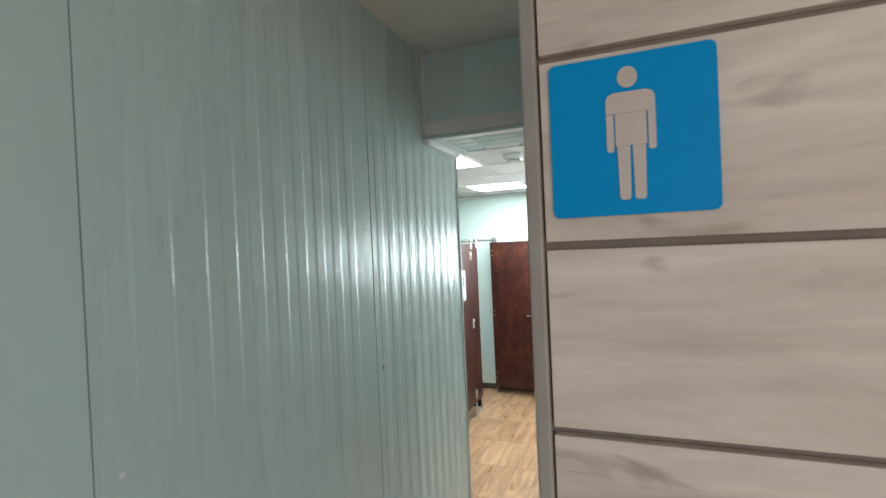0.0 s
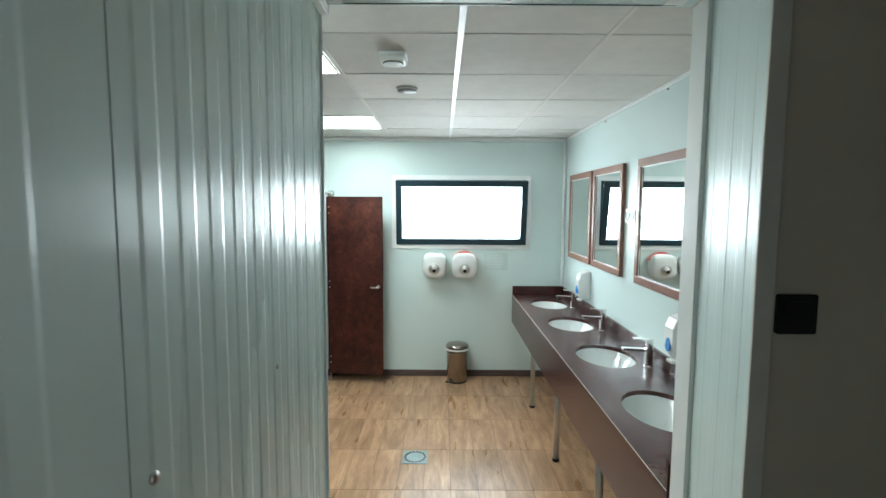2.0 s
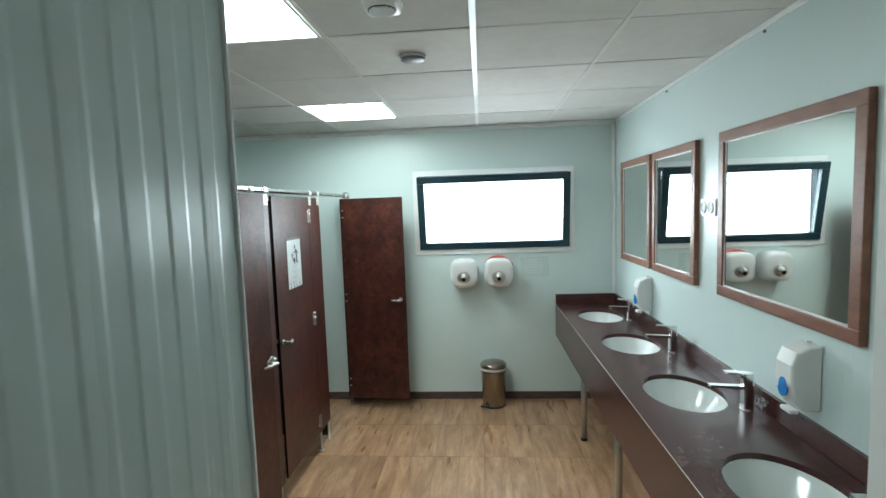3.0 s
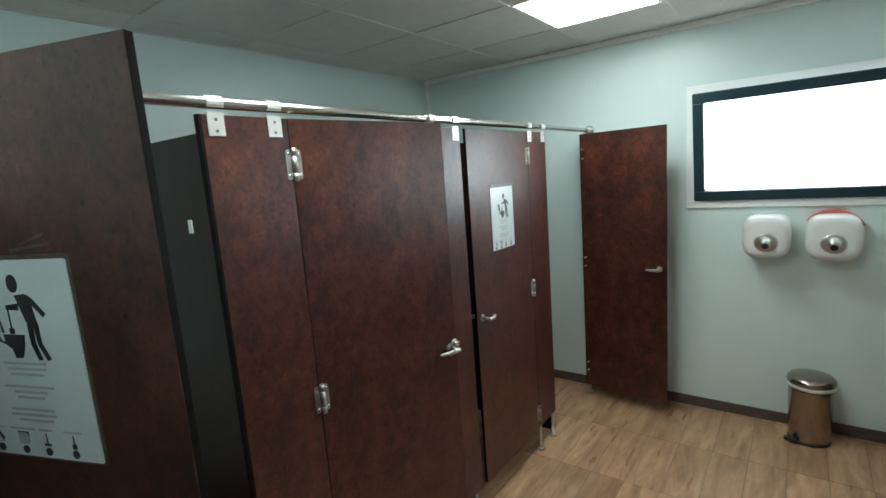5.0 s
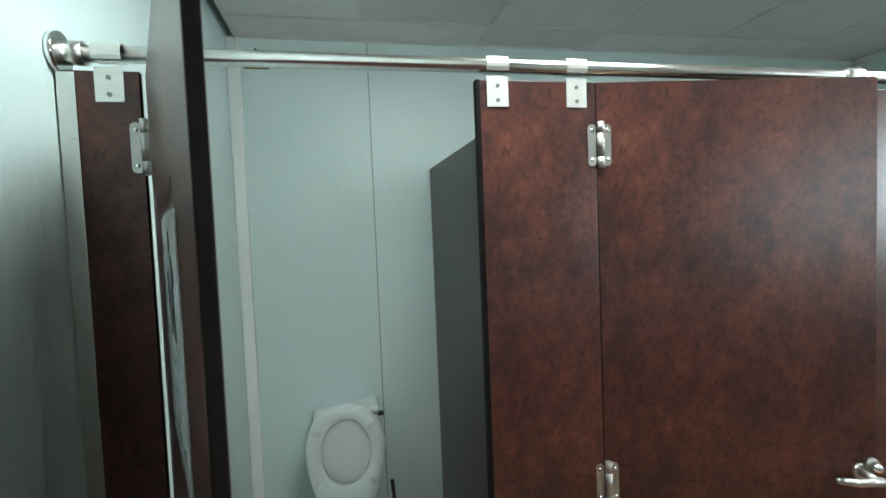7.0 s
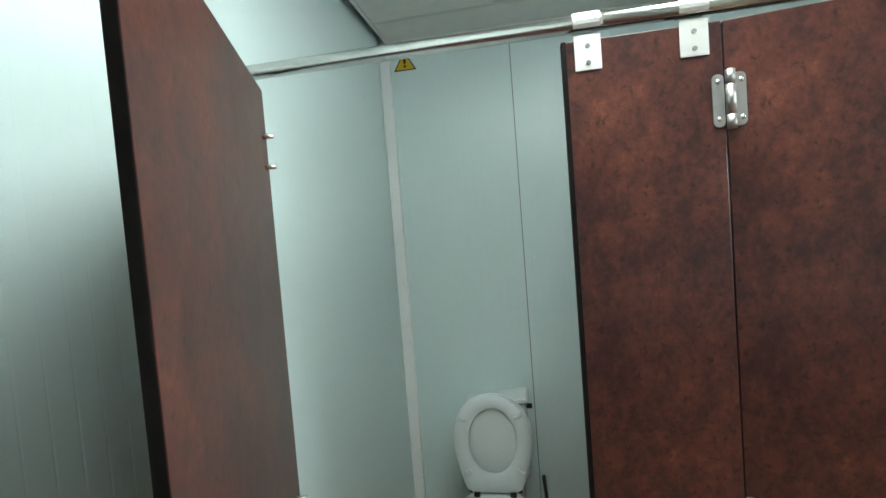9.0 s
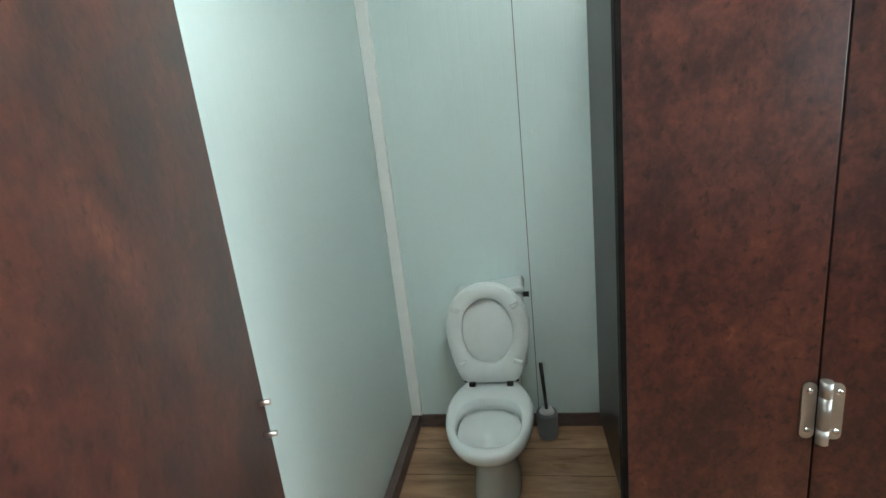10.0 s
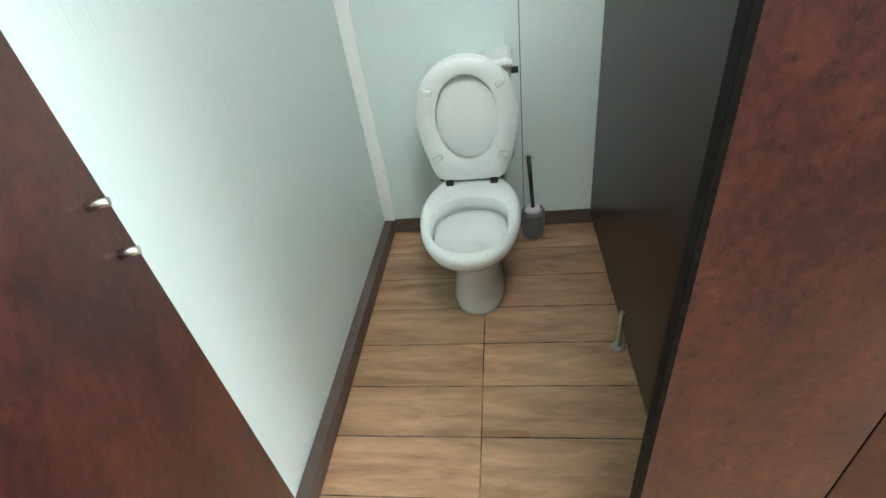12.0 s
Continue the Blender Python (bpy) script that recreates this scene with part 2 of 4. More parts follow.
SIGN_BLUE = material("blue_sign", (0.0, 0.26, 0.58), 0.48, color2=(0.0, 0.27, 0.60), scale=6, bump=0.03, bump_scale=30, spec=0.15)
SIGN_FIGURE = material("cut_out_figure", (0.55, 0.44, 0.38), 0.45, color2=(0.60, 0.49, 0.43), scale=12)
YELLOW = material("yellow_sticker", (0.75, 0.50, 0.02), 0.4, color2=(0.70, 0.46, 0.02), scale=9)
DRAIN_BLUE = material("blue_grey_steel", (0.25, 0.34, 0.35), 0.35, metal=0.6, color2=(0.32, 0.40, 0.41), scale=16)
DARKENED_PANEL = material("panel_darkened_for_shade", (0.17, 0.155, 0.14), 0.22, color2=(0.21, 0.195, 0.175), scale=7, stretch=(1, 1, 0.4), rough_var=0.05)
TAPE = material("dull_tape", (0.06, 0.05, 0.045), 0.3, color2=(0.12, 0.10, 0.09), scale=30)
GROUND = material("paving", (0.22, 0.20, 0.18), 0.9, color2=(0.28, 0.26, 0.23), scale=0.8, bump=0.2, bump_scale=20)
nt = CEIL.node_tree
geo, rng_map, mul = nt.nodes.new("ShaderNodeNewGeometry"), nt.nodes.new("ShaderNodeMapRange"), nt.nodes.new("ShaderNodeVectorMath")
rng_map.inputs["To Min"].default_value, rng_map.inputs["To Max"].default_value = 0.85, 1.07
mul.operation = "MULTIPLY"
base = nt.nodes["Principled BSDF"].inputs["Base Color"]
was = base.links[0].from_socket
nt.links.new(geo.outputs["Random Per Island"], rng_map.inputs["Value"])
nt.links.new(was, mul.inputs[0])
nt.links.new(rng_map.outputs[0], mul.inputs[1])
nt.links.new(mul.outputs[0], base)
GLOW = material("led_diffuser", (0.88, 1.0, 0.97), 0.5, emission=PANEL_E)
SKY_GLOW = material("bright_sky", (0.93, 0.98, 1.0), 1.0, emission=3.2)

mirror_mat = bpy.data.materials.new("mirror_glass")
mirror_mat.use_nodes = True
mb = mirror_mat.node_tree.nodes["Principled BSDF"]
mb.inputs["Base Color"].default_value = (0.86, 0.88, 0.86, 1)
mb.inputs["Metallic"].default_value, mb.inputs["Roughness"].default_value = 1.0, 0.015
glass_mat = bpy.data.materials.new("window_glass")
glass_mat.use_nodes = True
gb = glass_mat.node_tree.nodes["Principled BSDF"]
gb.inputs["Base Color"].default_value = (0.95, 0.99, 1.0, 1)
gb.inputs["Roughness"].default_value, gb.inputs["Transmission Weight"].default_value, gb.inputs["IOR"].default_value = 0.05, 1.0, 1.45


# ---- mesh helpers ----
def box(bm, x0, x1, y0, y1, z0, z1, bevel=0.0, slot=0):
    r = bmesh.ops.create_cube(bm, size=1.0)
    vs = r["verts"]
    for v in vs:
        v.co = Vector((x0 + (v.co.x + 0.5) * (x1 - x0), y0 + (v.co.y + 0.5) * (y1 - y0), z0 + (v.co.z + 0.5) * (z1 - z0)))
    faces = {f for v in vs for f in v.link_faces}
    for f in faces:
        f.material_index = slot
    if bevel:
        es = list({e for v in vs for e in v.link_edges})
        bmesh.ops.bevel(bm, geom=es, offset=bevel, segments=2, profile=0.5, affect="EDGES")
    return bm


def tube(bm, a, b, r, r2=None, n=20, cap=True):
    a, b = Vector(a), Vector(b)
    q = (b - a).to_track_quat("Z", "Y").to_matrix().to_4x4()
    made = bmesh.ops.create_cone(bm, cap_ends=cap, segments=n, radius1=r, radius2=r if r2 is None else r2, depth=(b - a).length)
    bmesh.ops.transform(bm, matrix=Matrix.Translation((a + b) / 2) @ q, verts=made["verts"])
    for f in {f for v in made["verts"] for f in v.link_faces}:
        f.smooth = len(f.verts) == 4
    return bm


def ball(bm, c, r, scale=(1, 1, 1), u=16, v=10):
    made = bmesh.ops.create_uvsphere(bm, u_segments=u, v_segments=v, radius=r)
    bmesh.ops.transform(bm, matrix=Matrix.Translation(c) @ Matrix.Diagonal((*scale, 1)), verts=made["verts"])
    for f in {f for w in made["verts"] for f in w.link_faces}:
        f.smooth = True
    return bm


def loft(bm, rings, close_first=False, close_last=False, smooth=True):
    """Skins rings of equally many points, each ring closed."""
    rows = [[bm.verts.new(p) for p in ring] for ring in rings]
    n = len(rows[0])
    for a, b in zip(rows, rows[1:]):
        for i in range(n):
            f = bm.faces.new((a[i], a[(i + 1) % n], b[(i + 1) % n], b[i]))
            f.smooth = smooth
    if close_first:
        bm.faces.new(list(reversed(rows[0]))).smooth = smooth
    if close_last:
        bm.faces.new(rows[-1]).smooth = smooth
    bmesh.ops.recalc_face_normals(bm, faces=bm.faces[:])
    return bm


def oval(cx, cy, z, rx, ry, n=40, power=2.0):
    pts = []
    for i in range(n):
        a = 2 * math.pi * i / n
        c, s = math.cos(a), math.sin(a)
        pts.append((cx + rx * math.copysign(abs(c) ** (2 / power), c), cy + ry * math.copysign(abs(s) ** (2 / power), s), z))
    return pts


def slab(bm, outline, axis, d0, d1):
    """A flat shape, given as (u, v) points, with thickness from d0 to d1 along an axis. Axis 'y': u is x, v is z; 'x': u is y, v is z; 'z': u is x, v is y."""
    put = {"y": lambda u, v, d: (u, d, v), "x": lambda u, v, d: (d, u, v), "z": lambda u, v, d: (u, v, d)}[axis]
    a = [bm.verts.new(put(u, v, d0)) for u, v in outline]
    b = [bm.verts.new(put(u, v, d1)) for u, v in outline]
    n = len(a)
    fs = [bm.faces.new(a), bm.faces.new(list(reversed(b)))]
    fs += [bm.faces.new((a[i], b[i], b[(i + 1) % n], a[(i + 1) % n])) for i in range(n)]
    bmesh.ops.recalc_face_normals(bm, faces=fs)
    return bm


def disc(cu, cv, ru, rv=None, n=24):
    rv = rv or ru
    return [(cu + ru * math.cos(2 * math.pi * i / n), cv + rv * math.sin(2 * math.pi * i / n)) for i in range(n)]


def rounded(u0, u1, v0, v1, r, n=5):
    pts = []
    for cu, cv, a0 in ((u1 - r, v1 - r, 0), (u0 + r, v1 - r, 90), (u0 + r, v0 + r, 180), (u1 - r, v0 + r, 270)):
        for i in range(n + 1):
            a = radians(a0 + 90 * i / n)
            pts.append((cu + r * math.cos(a), cv + r * math.sin(a)))
    return pts


def mesh_of(name, bm, mats):
    me = bpy.data.meshes.new(name)
    bm.to_mesh(me)
    bm.free()
    for m in mats if isinstance(mats, (list, tuple)) else [mats]:
        me.materials.append(m)
    return me


def thing(name, m, label, category, group=""):
    ob = new(name)
    ob.empty_display_size = 0.1
    ob.matrix_world = m
    return tagged(ob, label, category, group)


def part(name, bm, mats, parent, label=""):
    ob = new(name, mesh_of(name, bm, mats))
    ob.parent = parent
    return tagged(ob, label) if label else ob


def solid(name, bm, mats, label, category, kind="", at=None, group=""):
    ob = new(name, mesh_of(name, bm, mats))
    if at is not None:
        ob.matrix_world = at
    return tagged(ob, label, category, group, kind)


def B():
    return bmesh.new()


# ---- plan ----
LEFT, RIGHT = 0.002, 1.56            # corridor's left wall, washroom's right wall
FRONT, BACK = 2.322, 2.715           # the two faces of the thick wall with the opening
FAR, REAR = 6.10, -2.115              # window wall, wall behind the toilets
SOUTH = 2.682                         # wall that closes the cubicle row
CEILING, HALL_CEILING = 2.385, 2.66
OPEN_R, OPEN_Z = 1.050, 2.298
STALL = -0.746                        # front face of the cubicles
EAST = 2.40                          # far side of the hall
TOP = 1.81                           # top of the cubicle boards

# ---- structure ----
solid("ground", box(B(), -400, 400, -400, 400, -0.35, -0.12), GROUND, "pale paved ground around the building", "ground", "structure")
floor = solid("floor", box(B(), REAR - 0.1, EAST + 0.1, -0.9, FAR + 0.1, -0.12, -0.0016), GROUT, "wood-look tiled floor with dark grout joints", "floor", "structure")
part("joint_bed", box(B(), REAR, STALL, SOUTH, FAR, -0.0036, -0.0012), DIRTY_GROUT, floor, "dark dirty joints in the cubicles")
bm = B()
box(bm, LEFT - 0.10, LEFT, -0.9, 0.866, 0, 2.8)
solid("wall_entry", bm, PANEL, "white steel panel wall beside the entrance", "wall", "structure")


def ribbed(y0, y1, x, height, pitch=0.0845, depth=0.0012):
    """A sheet of trapezoid ribs that run upright, with a body behind."""
    prof = [(y0, 0.0)]
    y = y0 + 0.034
    while y + pitch < y1:
        prof += [(y, 0.0), (y + 0.002, depth * 0.12), (y + 0.008, depth * 0.88), (y + 0.010, depth),
                 (y + pitch / 2, depth), (y + pitch / 2 + 0.002, depth * 0.88), (y + pitch / 2 + 0.008, depth * 0.12), (y + pitch / 2 + 0.010, 0.0)]
        y += pitch
    prof += [(y1, 0.0)]
    m = B()
    lo = [m.verts.new((x - depth + d, yy, 0.0)) for yy, d in prof]
    hi = [m.verts.new((x - depth + d, yy, height)) for yy, d in prof]
    for i in range(len(prof) - 1):
        m.faces.new((lo[i], lo[i + 1], hi[i + 1], hi[i]))
    bmesh.ops.recalc_face_normals(m, faces=m.faces[:])
    box(m, x - 0.10, x - depth - 0.0005, y0, y1, 0, height)
    return m


wall_hall = solid("wall_hall", box(B(), LEFT - 0.115, LEFT - 0.105, 0.866, BACK, 0, 2.8), PANEL, "long white ribbed steel panel wall of the hall", "wall", "structure")
for y0, y1 in ((0.870, 1.818), (1.822, BACK - 0.003)):
    part("wall_panel", ribbed(y0, y1, LEFT, 2.8), PANEL, wall_hall)
bm = B()
box(bm, REAR, LEFT - 0.116, BACK - 0.10, SOUTH, 0, 2.8)
solid("wall_south", bm, PANEL_LINED, "white steel panel wall closing the cubicle row", "wall", "structure")
bm = B()
box(bm, LEFT - 0.003, OPEN_R + 0.0028, FRONT, BACK - 0.001, OPEN_Z, 2.8)
solid("wall_opening", bm, PANEL, "thick white panel over a doorless opening", "wall", "structure")
bm = B()
slab(bm, [(OPEN_R + 0.003, FRONT), (EAST, FRONT), (EAST, BACK - 0.001), (OPEN_R + 0.0455, BACK - 0.001)], "z", 0, 2.8)
solid("wall_switch", bm, PANEL_WARM, "thick panel wall beside the opening, warm hall light put into its colour", "wall", "structure")
solid("wall_east", box(B(), EAST, EAST + 0.1, -0.9, BACK, 0, 2.8), PANEL, "unseen white panel wall, added to close the hall", "wall", "structure")
solid("wall_right", box(B(), RIGHT, RIGHT + 0.1, BACK, FAR + 0.1, 0, 2.8), PANEL_LINED, "white lined panel wall behind the washbasins", "wall", "structure")
solid("wall_rear", box(B(), REAR - 0.1, REAR, BACK - 0.1, FAR + 0.1, 0, 2.8), PANEL_LINED, "white lined panel wall behind the toilets", "wall", "structure")
WX0, WX1, WZ0, WZ1 = -0.111, 1.180, 1.342, 1.985
bm = B()
box(bm, REAR, WX0, FAR, FAR + 0.10, 0, 2.8)
box(bm, WX1, RIGHT, FAR, FAR + 0.10, 0, 2.8)
box(bm, WX0, WX1, FAR, FAR + 0.10, 0, WZ0)
box(bm, WX0, WX1, FAR, FAR + 0.10, WZ1, 2.8)
solid("wall_north", bm, PANEL_LINED, "white lined panel wall with a wide window", "wall", "structure")

# entrance wall clad with planks
FX, FY = 0.774, 0.800
wall_facade = solid("wall_facade", box(B(), FX - 0.012, EAST, FY + 0.012, FY + 0.098, 0, 2.8), FACADE_GROUT, "entrance wall clad with pale wood-look tiles", "wall", "structure")
part("jamb_panel", box(B(), FX - 0.020, FX - 0.0125, FY + 0.022, FY + 0.104, 0, 2.66, 0.002), DARKENED_PANEL, wall_facade, "glossy jamb lining, its shade put into a dark colour")
part("joint_bar", box(B(), FX - 0.0225, FX - 0.0205, FY + 0.03, FY + 0.09, 1.809, 1.821), HPL_EDGE, wall_facade, "dark joint across the jamb")
part("edge_trim", box(B(), FX - 0.016, FX - 0.001, FY - 0.002, FY + 0.021, 0, 2.66, 0.003), EDGE, wall_facade, "taupe corner trim")
part("rear_lining", box(B(), FX - 0.012, EAST, FY + 0.0985, FY + 0.104, 0, 2.66), DARKENED_PANEL, wall_facade, "unseen hall-side panel, darkened to cut bounced light")

# ceilings
bm = B()
box(bm, LEFT, EAST, -0.9, FRONT, HALL_CEILING, HALL_CEILING + 0.15)
solid("ceiling_hall", bm, CEIL, "plain pale hall ceiling", "ceiling", "structure")
solid("roof", box(B(), REAR - 0.3, EAST + 0.3, -1.0, FAR + 0.3, 2.81, 2.95), GREY, "unseen flat slab above the rooms, added to block the sky", "roof", "structure")
GX = [-2.115, -1.882, -1.307, -0.732, -0.157, 0.418, 0.993, 1.56]
GY = [2.715, 3.236, 3.811, 4.386, 4.961, 5.536, 6.10]
LIT = ((3, 1), (3, 4))
rng = random.Random(4)
bm = B()
for i in range(len(GX) - 1):
    for j in range(len(GY) - 1):
        if (i, j) in LIT:
            continue
        sag = rng.uniform(-0.0015, 0.0010)
        box(bm, GX[i] + 0.006, GX[i + 1] - 0.006, GY[j] + 0.006, GY[j + 1] - 0.006, CEILING + 0.0036 + sag, CEILING + 0.022)
for x in GX[1:-1]:
    main = abs(x - 0.418) < 0.01
    box(bm, x - (0.012 if main else 0.008), x + (0.012 if main else 0.008), GY[0], GY[-1], CEILING - (0.004 if main else 0.0), CEILING + 0.0035, 0, 1 if main else 0)
for y in GY[1:-1]:
    for a, b in zip(GX, GX[1:]):
        box(bm, a + 0.0125, b - 0.0125, y - 0.007, y + 0.007, CEILING + 0.001, CEILING + 0.0035)
box(bm, GX[0], GX[0] + 0.016, GY[0], GY[-1], CEILING - 0.0004, CEILING + 0.0032)
box(bm, GX[0] + 0.0165, GX[-1], GY[0], GY[0] + 0.016, CEILING - 0.0004, CEILING + 0.0032)
box(bm, GX[0], GX[-1], GY[0], GY[-1], CEILING + 0.06, CEILING + 0.08)
solid("ceiling", bm, [CEIL, BAR], "suspended ceiling of pale square tiles on thin bars", "ceiling", "structure")
for i, j in LIT:
    x0, x1, y0, y1 = GX[i] + 0.013, GX[i + 1] - 0.013, GY[j] + 0.010, GY[j + 1] - 0.010
    cx, cy = (x0 + x1) / 2, (y0 + y1) / 2
    light = thing("ceiling_light", pose(cx, cy, CEILING), "square white ceiling light panel, switched on", "ceiling light", "ceiling light panels")
    hx, hy = (x1 - x0) / 2, (y1 - y0) / 2
    bm = B()
    for a, b, c, d in ((-hx, hx, -hy, -hy + 0.012), (-hx, hx, hy - 0.012, hy), (-hx, -hx + 0.012, -hy + 0.0122, hy - 0.0122), (hx - 0.012, hx, -hy + 0.0122, hy - 0.0122)):
        box(bm, a, b, c, d, -0.002, 0.02)
    part("frame", bm, BAR, light)
    part("diffuser", box(B(), -hx + 0.0125, hx - 0.0125, -hy + 0.0125, hy - 0.0125, 0.002, 0.012), GLOW, light, "glowing white diffuser")

# trims and skirtings
solid("trim_far_top", box(B(), REAR + 0.004, RIGHT - 0.004, FAR - 0.034, FAR - 0.001, CEILING - 0.030, CEILING + 0.0034, 0.004), TRIM, "white strip under the ceiling", "trim", "structure")
solid("trim_right_top", box(B(), RIGHT - 0.012, RIGHT - 0.001, BACK + 0.01, FAR - 0.025, CEILING - 0.018, CEILING + 0.0034, 0.003), TRIM, "thin white strip under the ceiling", "trim", "structure")
solid("trim_corner_right", box(B(), RIGHT - 0.030, RIGHT - 0.001, FAR - 0.030, FAR - 0.001, 0.92, CEILING - 0.03, 0.010), TRIM, "white corner strip", "trim", "structure")
solid("trim_corner_left", box(B(), REAR + 0.001, REAR + 0.026, FAR - 0.026, FAR - 0.001, 0.07, CEILING - 0.03, 0.010), TRIM, "white corner strip", "trim", "structure")
solid("trim_corner_stall", box(B(), REAR + 0.001, REAR + 0.022, SOUTH + 0.001, 2.734, 0.07, CEILING - 0.002, 0.004), TRIM, "white corner strip in the cubicle", "trim", "structure")
solid("trim_seam_rear", box(B(), REAR + 0.0005, REAR + 0.0015, 3.285, 3.2885, 0.07, CEILING - 0.002), GREY, "thin dark panel joint", "trim", "structure")
solid("trim_wall_end", box(B(), LEFT - 0.10, LEFT + 0.006, BACK - 0.002, BACK + 0.006, 0.0, CEILING - 0.002, 0.002), TRIM, "white corner profile at the wall's end", "trim", "structure")
solid("baseboard_far", box(B(), REAR + 0.002, RIGHT - 0.002, FAR - 0.012, FAR - 0.001, 0.0, 0.066, 0.003), SKIRT, "dark brown skirting", "baseboard", "structure")
solid("baseboard_rear", box(B(), REAR + 0.001, REAR + 0.012, SOUTH + 0.038, FAR - 0.014, 0.0, 0.066, 0.003), SKIRT, "dark brown skirting", "baseboard", "structure")
solid("baseboard_south", box(B(), REAR + 0.002, LEFT - 0.118, SOUTH + 0.001, SOUTH + 0.036, 0.0, 0.066, 0.003), SKIRT, "dark brown skirting", "baseboard", "structure")
solid("baseboard_right", box(B(), RIGHT - 0.012, RIGHT - 0.001, BACK + 0.014, FAR - 0.014, 0.0, 0.066, 0.003), SKIRT, "dark brown skirting", "baseboard", "structure")

# lining of the opening
frame_ob = thing("trim_opening", pose(0, FRONT, 0), "white profile frame lining the doorless opening", "trim")
frame_ob["kind"] = "structure"
D = BACK - FRONT
part("front_jamb", box(B(), OPEN_R - 0.032, OPEN_R + 0.010, -0.008, -0.001, 0, OPEN_Z + 0.058, 0.002), SHADE_TRIM, frame_ob)
part("front_head", box(B(), LEFT + 0.02, OPEN_R - 0.0325, -0.008, -0.001, OPEN_Z, OPEN_Z + 0.058, 0.002), SHADE_TRIM, frame_ob)
part("corner_post", box(B(), LEFT + 0.001, LEFT + 0.019, -0.014, -0.001, OPEN_Z, HALL_CEILING - 0.002, 0.003), SHADE_TRIM, frame_ob)
part("head_lining", slab(B(), [(yy - 0.0, zz) for yy, zz in ((-0.001, OPEN_Z - 0.002), (-0.001, OPEN_Z - 0.012), (0.05, OPEN_Z - 0.012), (0.054, OPEN_Z - 0.0105), (0.095, OPEN_Z - 0.0105), (0.099, OPEN_Z - 0.012),
     (0.14, OPEN_Z - 0.012), (0.144, OPEN_Z - 0.0105), (0.185, OPEN_Z - 0.0105), (0.189, OPEN_Z - 0.012), (0.23, OPEN_Z - 0.012), (0.234, OPEN_Z - 0.0105), (0.275, OPEN_Z - 0.0105), (0.279, OPEN_Z - 0.012), (D, OPEN_Z - 0.012), (D, OPEN_Z - 0.002))],
     "x", LEFT + 0.008, OPEN_R - 0.002), PANEL, frame_ob, "glossy white lining under the lintel")


for a, b, c, d in ((LEFT + 0.028, OPEN_R - 0.034, 0.0005, 0.058), (LEFT + 0.028, LEFT + 0.070, 0.0585, D - 0.018), (OPEN_R - 0.090, OPEN_R - 0.034, 0.0585, D - 0.018)):
    part("lining_border", box(B(), a, b, c, d, OPEN_Z - 0.0155, OPEN_Z - 0.0124, 0.001), TRIM, frame_ob, "white border of the lintel lining")


def rib_line(n0, n1, count, lift, depth=0.0016):
    """Points from n0 to n1, raised in steps like the wall's ribs; lift is the direction of the raised side."""
    pts = []
    for k in range(count):
        for f, up in ((0.04, 0), (0.10, 1), (0.50, 1), (0.56, 0)):
            g = (k + f) / count
            pts.append((n0[0] + (n1[0] - n0[0]) * g + lift[0] * depth * up, n0[1] + (n1[1] - n0[1]) * g + lift[1] * depth * up))
    return [n0] + pts + [n1]


part("side_lining", slab(B(), rib_line((OPEN_R + 0.030, D), (OPEN_R - 0.030, 0.001), 4, (-1, 0), 0.0008) + [(OPEN_R - 0.001, 0.001), (OPEN_R + 0.044, D)], "z", 0, OPEN_Z - 0.0145), PANEL_LINED, frame_ob, "white lining of the jamb")
part("jamb_profile", box(B(), OPEN_R + 0.004, OPEN_R + 0.0265, D - 0.083, D - 0.0005, 0, OPEN_Z - 0.0165, 0.002), TRIM, frame_ob, "flat white profile on the jamb")
part("back_edge", box(B(), OPEN_R + 0.028, OPEN_R + 0.068, D + 0.0005, D + 0.007, 0, OPEN_Z - 0.013, 0.002), TRIM, frame_ob)
part("dark_joint", box(B(), LEFT + 0.01, OPEN_R - 0.05, D - 0.014, D - 0.010, OPEN_Z - 0.0135, OPEN_Z - 0.0122), HPL_EDGE, frame_ob)
part("left_profile", box(B(), LEFT + 0.001, LEFT + 0.026, -0.010, D, OPEN_Z - 0.040, OPEN_Z - 0.0125, 0.003), TRIM, frame_ob)
for k, (x, y) in enumerate(((0.28, 0.05), (0.55, 0.03), (0.87, 0.05), (0.90, 0.33), (0.53, 0.35), (0.18, 0.34))):
    part("screw", tube(B(), (x, y, OPEN_Z - 0.0185), (x, y, OPEN_Z - 0.012), 0.005, n=10), STEEL, frame_ob)
solid("trim_panel_joint", box(B(), 0.926, 0.9285, FRONT - 0.0015, FRONT - 0.0005, OPEN_Z + 0.060, HALL_CEILING - 0.002), GREY, "thin dark panel joint over the opening", "trim", "structure")

# side door in the hall
hall_door = thing("door_1", pose(1.583, FRONT, 0), "closed pale hall door in a white frame", "door")
hall_door["kind"] = "structure"
bm = B()
box(bm, 0, 0.035, -0.016, -0.001, 0, 2.15, 0.003)
box(bm, 0.665, 0.70, -0.016, -0.001, 0, 2.15, 0.003)
box(bm, 0.0355, 0.6645, -0.016, -0.001, 2.115, 2.15, 0.003)
part("door_frame", bm, SHADE_TRIM, hall_door)
part("door_leaf", box(B(), 0.04, 0.66, -0.006, -0.0015, 0.008, 2.11, 0.001), PANEL, hall_door)

# ---- window ----
window = thing("window_1", pose((WX0 + WX1) / 2, FAR, (WZ0 + WZ1) / 2), "wide dark-framed window tilted open at the top, bright sky outside", "window")
window["kind"] = "structure"
hw, hh = (WX1 - WX0) / 2, (WZ1 - WZ0) / 2


